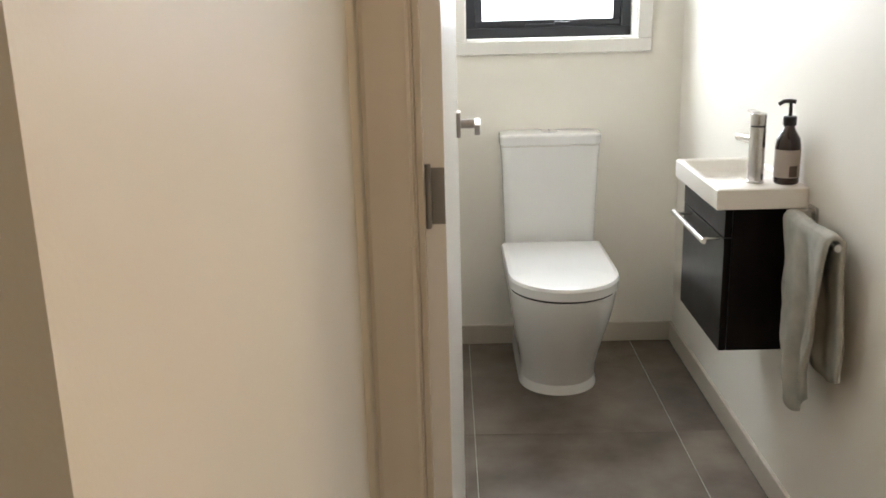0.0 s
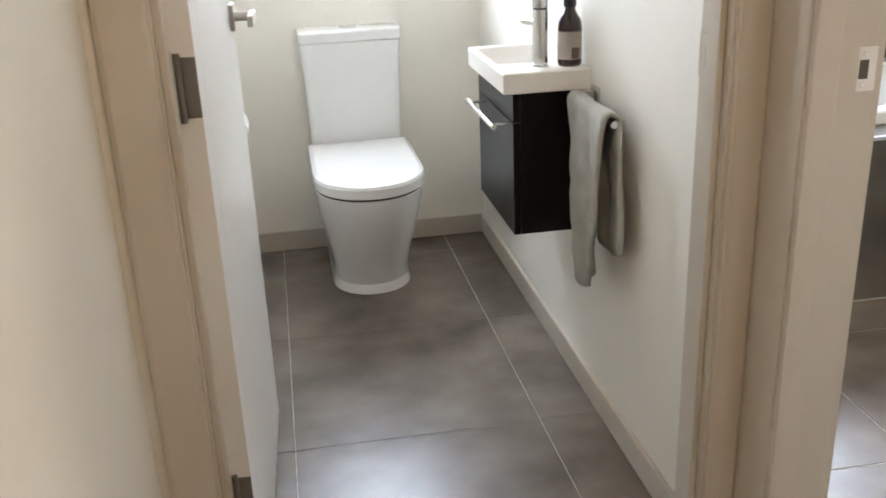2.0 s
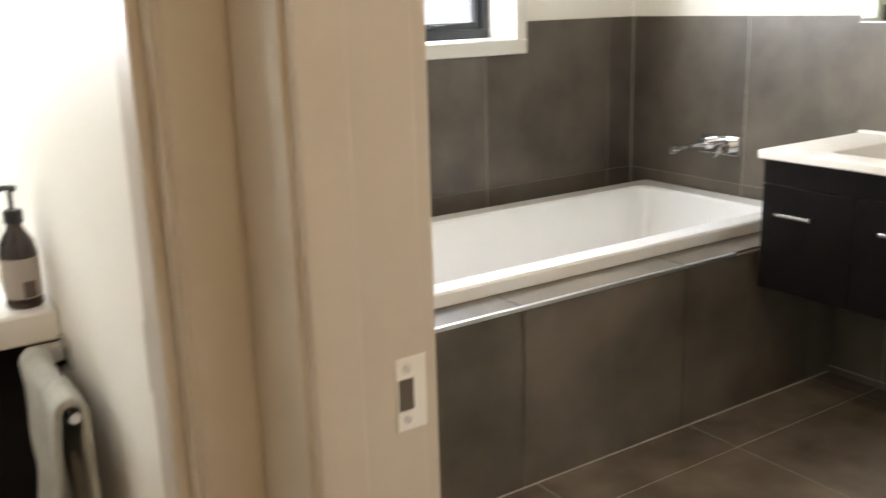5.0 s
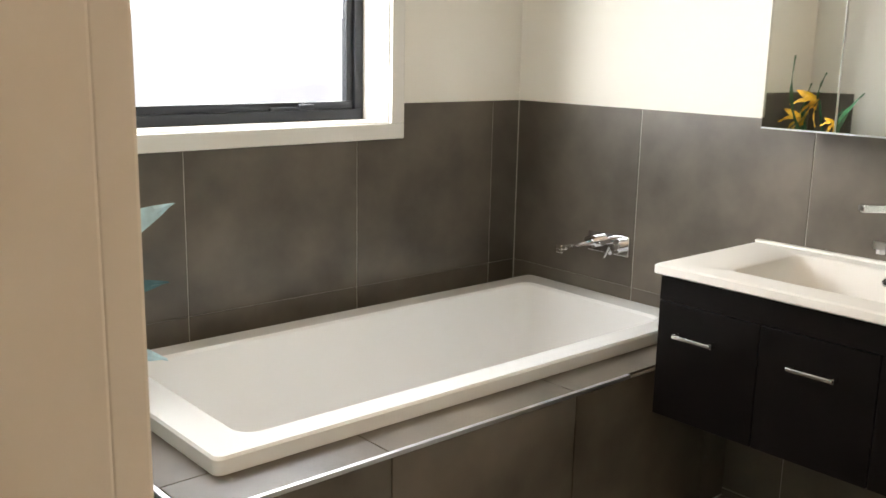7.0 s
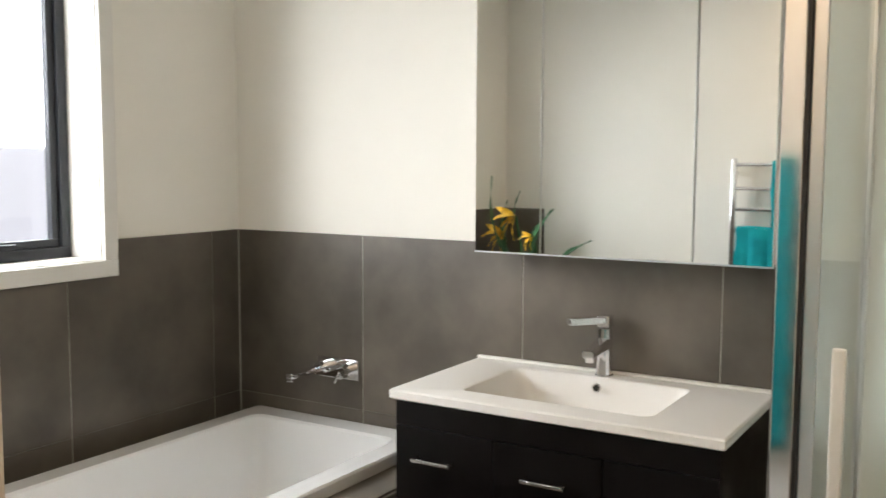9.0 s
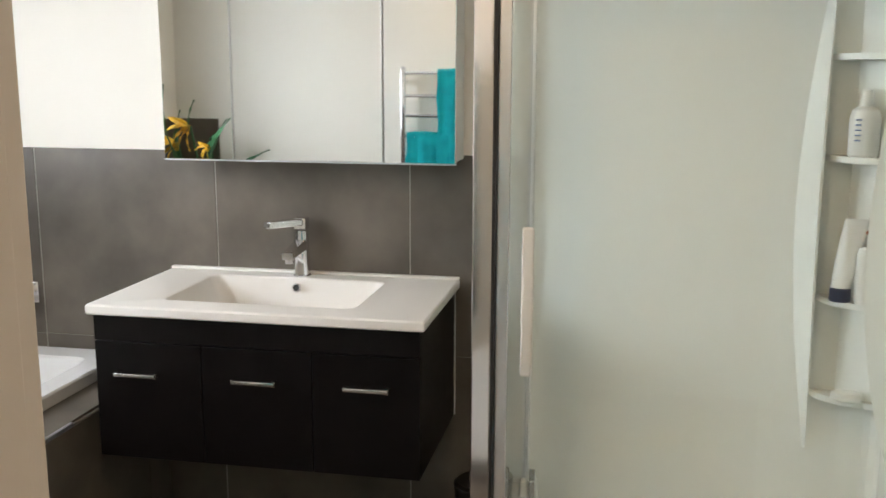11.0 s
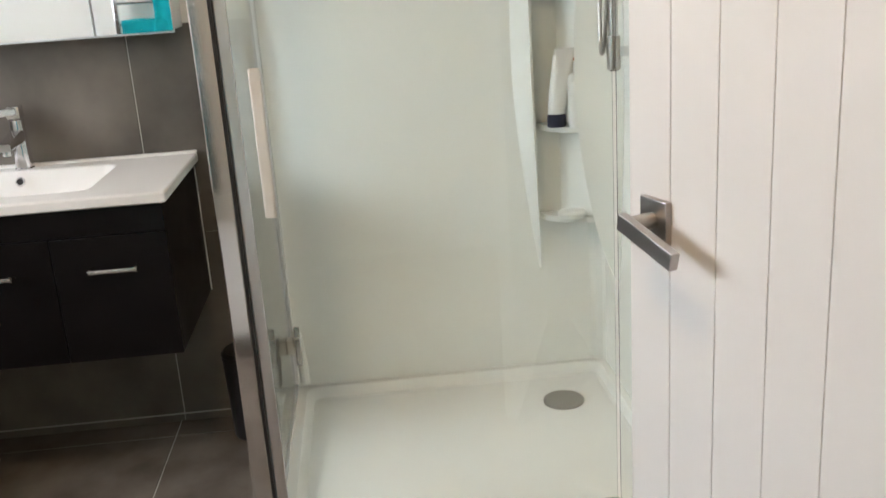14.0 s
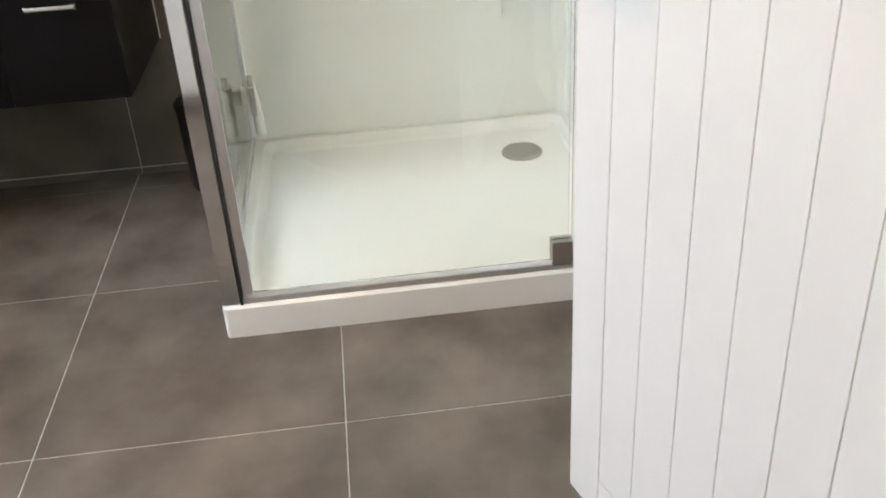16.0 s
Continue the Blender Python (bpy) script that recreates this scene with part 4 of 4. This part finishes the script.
loft(bm, [[(SB[0] + r * math.cos(a), SB[1] + r * math.sin(a), z) for a, r in [(a, 0.0290) for a in ring] + [(a, 0.0293) for a in ring[::-1]]] for z in (HZ + 0.018, HZ + 0.044)])
part("print_block", bm, LABELDARK, lb)
part("collar", lathe(bmesh.new(), *SB, [(0.0145, HZ + 0.134), (0.0150, HZ + 0.136), (0.0150, HZ + 0.152), (0.013, HZ + 0.155)]), PUMP, so, "black pump collar")
part("stem", cyl(bmesh.new(), (*SB, HZ + 0.155), (*SB, HZ + 0.186), 0.0042, seg=14), PUMP, so)
part("nozzle", tube(bmesh.new(), [(SB[0] + 0.010, SB[1] - 0.004, HZ + 0.187), (SB[0], SB[1], HZ + 0.189), (SB[0] - 0.014, SB[1] + 0.006, HZ + 0.188), (SB[0] - 0.024, SB[1] + 0.010, HZ + 0.181)], 0.0048), PUMP, so)

tb = thing("towel_bar", XW, 2.4, 0.76, "short chrome towel bar on the wall", "towel rail")
part("wall_plate", B(XW - 0.008, 2.450, 0.752, XW, 2.498, 0.800, bevel=0.002), STEEL, tb)
part("arm", B(0.790, 2.462, 0.766, XW - 0.005, 2.488, 0.792, bevel=0.003), STEEL, tb)
part("bar", cyl(bmesh.new(), (0.797, 2.484, 0.776), (0.797, 2.208, 0.776), 0.0075), CHROME, tb)
draped("grey_hand_towel", (0.797, 0.776, -1), 2.216, 2.470, 0.345, 0.275, GREYTOWEL, "creased grey-green hand towel hanging on bar", gap=0.017, folds=1.7, amp=0.010, seed=0.6, taper=0.26, drop=0.16)

ls = thing("light_switch", XW, 1.93, 1.06, "white rectangular wall light switch plate", "light switch")
part("plate", B(XW - 0.0035, 1.870, 1.055, XW, 1.945, 1.175, bevel=0.0015), WHITEPL, ls)
part("rocker", B(XW - 0.008, 1.918, 1.112, XW - 0.003, 1.930, 1.124, bevel=0.002), WHITEPL, ls)

# ---- plant beside the bath ----
random.seed(4)
pl = thing("bird_of_paradise_plant", 1.28, 3.52, 0, "tall vase of artificial bird of paradise flowers", "plant")
C = Vector((1.26, 3.50, 0))
part("vase", lathe(bmesh.new(), C.x, C.y, [(0.075, 0.0), (0.085, 0.01), (0.11, 0.20), (0.10, 0.42), (0.075, 0.55), (0.082, 0.58), (0.07, 0.575), (0.06, 0.50)]), POT, pl, "dark teal glazed vase")


def leaf(base, tip, width, bend=0.05, n=10):
    bm = bmesh.new()
    base, tip = Vector(base), Vector(tip)
    d = tip - base
    side = d.cross(Vector((0.5, 0.8, 0.35))).normalized()
    up = side.cross(d).normalized()
    rows = []
    for i in range(n + 1):
        t = i / n
        w = width * math.sin(math.pi * min(0.999, t ** 0.8)) ** 0.8 + 0.0008
        c = base + d * t + up * bend * math.sin(math.pi * t)
        rows.append([bm.verts.new(c + side * w * s + up * (abs(s) * w * 0.35 + 0.004 * math.sin(17 * t + 3 * s))) for s in (-1, -0.5, 0, 0.5, 1)])
    for a, b in zip(rows, rows[1:]):
        for j in range(4):
            bm.faces.new((a[j], a[j + 1], b[j + 1], b[j]))
    return bm


for tip, w, mat in (((1.87, 3.52, 0.985), 0.055, LITLEAF), ((1.82, 3.46, 0.80), 0.04, BLUELEAF), ((1.79, 3.42, 0.615), 0.048, LITLEAF), ((1.40, 3.30, 1.22), 0.05, LEAF), ((1.15, 3.20, 1.05), 0.04, LEAF), ((1.20, 3.66, 1.25), 0.06, LEAF), ((1.45, 3.62, 1.38), 0.035, LEAF), ((1.10, 3.45, 1.2), 0.05, LEAF)):
    mid = C + Vector((0, 0, 0.56)) + (Vector(tip) - C - Vector((0, 0, 0.56))) * 0.35 + Vector((0, 0, 0.06))
    st = part("stem", tube(bmesh.new(), [C + Vector((0, 0, 0.45)), C.lerp(Vector((mid.x, mid.y, 0)), 0.5) + Vector((0, 0, (0.5 + mid.z) / 2)), mid], 0.005, 8), LEAF, pl)
    lf = part("leaf", leaf(mid, tip, w), mat, st)
for fx, fy, fz, k in ((1.34, 3.54, 1.175, 1.0), (1.30, 3.63, 1.085, 0.9), (1.38, 3.42, 1.075, 0.55)):
    st = part("stem", tube(bmesh.new(), [C + Vector((0, 0, 0.5)), (fx - 0.04, fy - 0.01, fz - 0.15), (fx, fy, fz)], 0.006, 8), LEAF, pl)
    part("spathe", leaf((fx, fy + 0.01, fz - 0.02), (fx + 0.02, fy - 0.035, fz + 0.13 * k), 0.013, 0.008), LEAF, st, "dark green beak-like spathe")
    for j, deg in enumerate((20, -12, -38, -62, -88)):
        a = radians(deg)
        reach = k * (0.15 - 0.012 * abs(j - 2))
        part("petal", leaf((fx, fy, fz), (fx + 0.03 * math.sin(2.3 * j), fy + reach * math.cos(a), fz + reach * math.sin(a)), 0.017 * k, 0.012, 7), PETAL, st, "yellow orange petal")

# ---- assumed ceiling downlights, out of view ----
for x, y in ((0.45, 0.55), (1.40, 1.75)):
    dl = thing("downlight", x, y, CH, "assumed round white recessed ceiling light, out of view", "ceiling light", group="downlights")
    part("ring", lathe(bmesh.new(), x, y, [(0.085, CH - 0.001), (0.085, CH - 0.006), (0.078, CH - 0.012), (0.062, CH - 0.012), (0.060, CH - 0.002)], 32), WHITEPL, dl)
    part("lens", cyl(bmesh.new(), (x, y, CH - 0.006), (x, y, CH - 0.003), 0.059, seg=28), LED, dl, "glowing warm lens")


# ---- tiles ----
def cuts(a, b, start, step=0.6):
    out = [a]
    v = start - math.ceil((start - a) / step) * step
    while v < b - 0.004:
        if v > a + 0.004:
            out.append(v)
        v += step
    return out + [b]


G = 0.0016
FLOOR_TILES = ((floor_wc, XL, XW, YD0 + 0.045, YW, 0.0925, 0.59), (floor_ba, PX0 + 0.05, XR, YS, PY + 0.3, 0.865, 0.833))
for own, x0, x1, y0, y1, ox, oy in FLOOR_TILES:
    for xa, xb in zip(cuts(x0, x1, ox), cuts(x0, x1, ox)[1:]):
        for ya, yb in zip(cuts(y0, y1, oy), cuts(y0, y1, oy)[1:]):
            g = 0.0009 if own == floor_wc else G
            part("floor_tile", B(xa + g, ya + g, -0.008, xb - g, yb - g, 0.0, bevel=0.0008, seg=1), TILE, own)


def wall_grout(own, *a):
    part("grout_bed", B(*a), DGROUT, own)


# north wall: joints at fixed stations, cut round the window trim
ncut = [PX1, 1.425, 2.029, 2.633, 3.237, XR]
wall_grout(wall_n, PX1, YB + 0.002, 0, BW[0] - 0.02, YB + T, 1.196)
wall_grout(wall_n, BW[0] - 0.02, YB + 0.002, 0, BW[1] + 0.02, YB + T, BW[2] - 0.02)
wall_grout(wall_n, BW[1] + 0.02, YB + 0.002, 0, XR + T, YB + T, 1.196)
wx0, wx1, wz = BW[0] - 0.030, BW[1] + 0.030, BW[2] - 0.030
for xa, xb in zip(ncut, ncut[1:]):
    part("wall_tile", B(xa + G, YB, 0.0, xb - G, YB + T, 0.598 - 0.0005, bevel=0.0008, seg=1), WTILE, wall_n)
    a, b, z0, z1 = xa + G, xb - G, 0.598 + 0.0005, 1.198
    if b < wx0 or a > wx1:
        part("wall_tile", B(a, YB, z0, b, YB + T, z1, bevel=0.0008, seg=1), WTILE, wall_n)
    elif a >= wx0 and b <= wx1:
        part("wall_tile", B(a, YB, z0, b, YB + T, wz, bevel=0.0008, seg=1), WTILE, wall_n)
    elif a < wx0:
        part("wall_tile", prism(bmesh.new(), [(a, z0), (b, z0), (b, wz), (wx0, wz), (wx0, z1), (a, z1)], "y", YB, YB + T), WTILE, wall_n)
    else:
        part("wall_tile", prism(bmesh.new(), [(a, z0), (b, z0), (b, z1), (wx1, z1), (wx1, wz), (a, wz)], "y", YB, YB + T), WTILE, wall_n)
# east wall
ecut = [SY - 0.02, 2.021, 2.625, 3.229, YB]
wall_grout(wall_e, XR + 0.002, SY - 0.02, 0, XR + T, YB, 1.196)
for ya, yb in zip(ecut, ecut[1:]):
    for z0, z1 in ((0.0, 0.598), (0.598, 1.198)):
        part("wall_tile", B(XR, ya + G, z0 + 0.0005, XR + T, yb - G, z1 - (0.0005 if z1 < 1 else 0), bevel=0.0008, seg=1), WTILE, wall_e)
for ya, yb in zip(ecut[:3], ecut[1:3] + [PY]):
    part("skirting_tile", B(XR - 0.007, ya + G, 0.0, XR - 0.0005, yb - G, 0.022, bevel=0.0008, seg=1), WTILE, wall_e)
part("skirting_grout", B(XR - 0.006, SY - 0.02, 0.0225, XR - 0.0005, PY, 0.0245), GROUT, wall_e)
# short return on the partition
wall_grout(wall_part, PX1, 3.56, 0, PX1 + T - 0.002, YB, 1.196)
for z0, z1 in ((0.0, 0.598), (0.598, 1.198)):
    part("wall_tile", B(PX1, 3.56, z0 + G, PX1 + T, YB - G, z1 - G, bevel=0.0008, seg=1), WTILE, wall_part)
# bath surround: front, end and ledge
fcut = [EX, 2.023, 2.630, 3.236, XR]
for xa, xb in zip(fcut, fcut[1:]):
    part("surround_tile", B(xa + G, PY, 0.002, xb - G, PY + T, LZ - 0.010, bevel=0.0008, seg=1), WTILE, sur)
    part("ledge_tile", B(xa + G + (0.012 if xa == EX else 0), PY + 0.011, LZ - T, xb - G, ty0 + 0.03, LZ, bevel=0.0008, seg=1), WTILE, sur)
    part("ledge_tile", B(xa + G + (0.012 if xa == EX else 0), ty1 - 0.03, LZ - T, xb - G, YB - G, LZ, bevel=0.0008, seg=1), WTILE, sur)
part("ledge_tile", B(EX + 0.012, ty0 + 0.033, LZ - T, tx0 + 0.03, ty1 - 0.033, LZ, bevel=0.0008, seg=1), WTILE, sur)
part("surround_tile", B(EX, PY + T + G, 0.002, EX + T, 3.20, LZ - 0.010, bevel=0.0008, seg=1), WTILE, sur)
part("surround_tile", B(EX, 3.203, 0.002, EX + T, YB - G, LZ - 0.010, bevel=0.0008, seg=1), WTILE, sur)
part("floor_joint", B(EX, PY - 0.003, 0.0, XR - 0.007, PY + 0.001, 0.0035), GROUT, sur, "pale grout line at the floor")
part("corner_joint", B(XR - 0.003, YB - 0.003, LZ, XR, YB, 1.197), GROUT, wall_n, "pale corner grout line")
# tiled skirting on the bathroom partition
part("skirting_tile", B(PX1, BY1 + 0.08, 0.0, PX1 + T, 3.56, 0.072, bevel=0.001, seg=1), WTILE, wall_part)
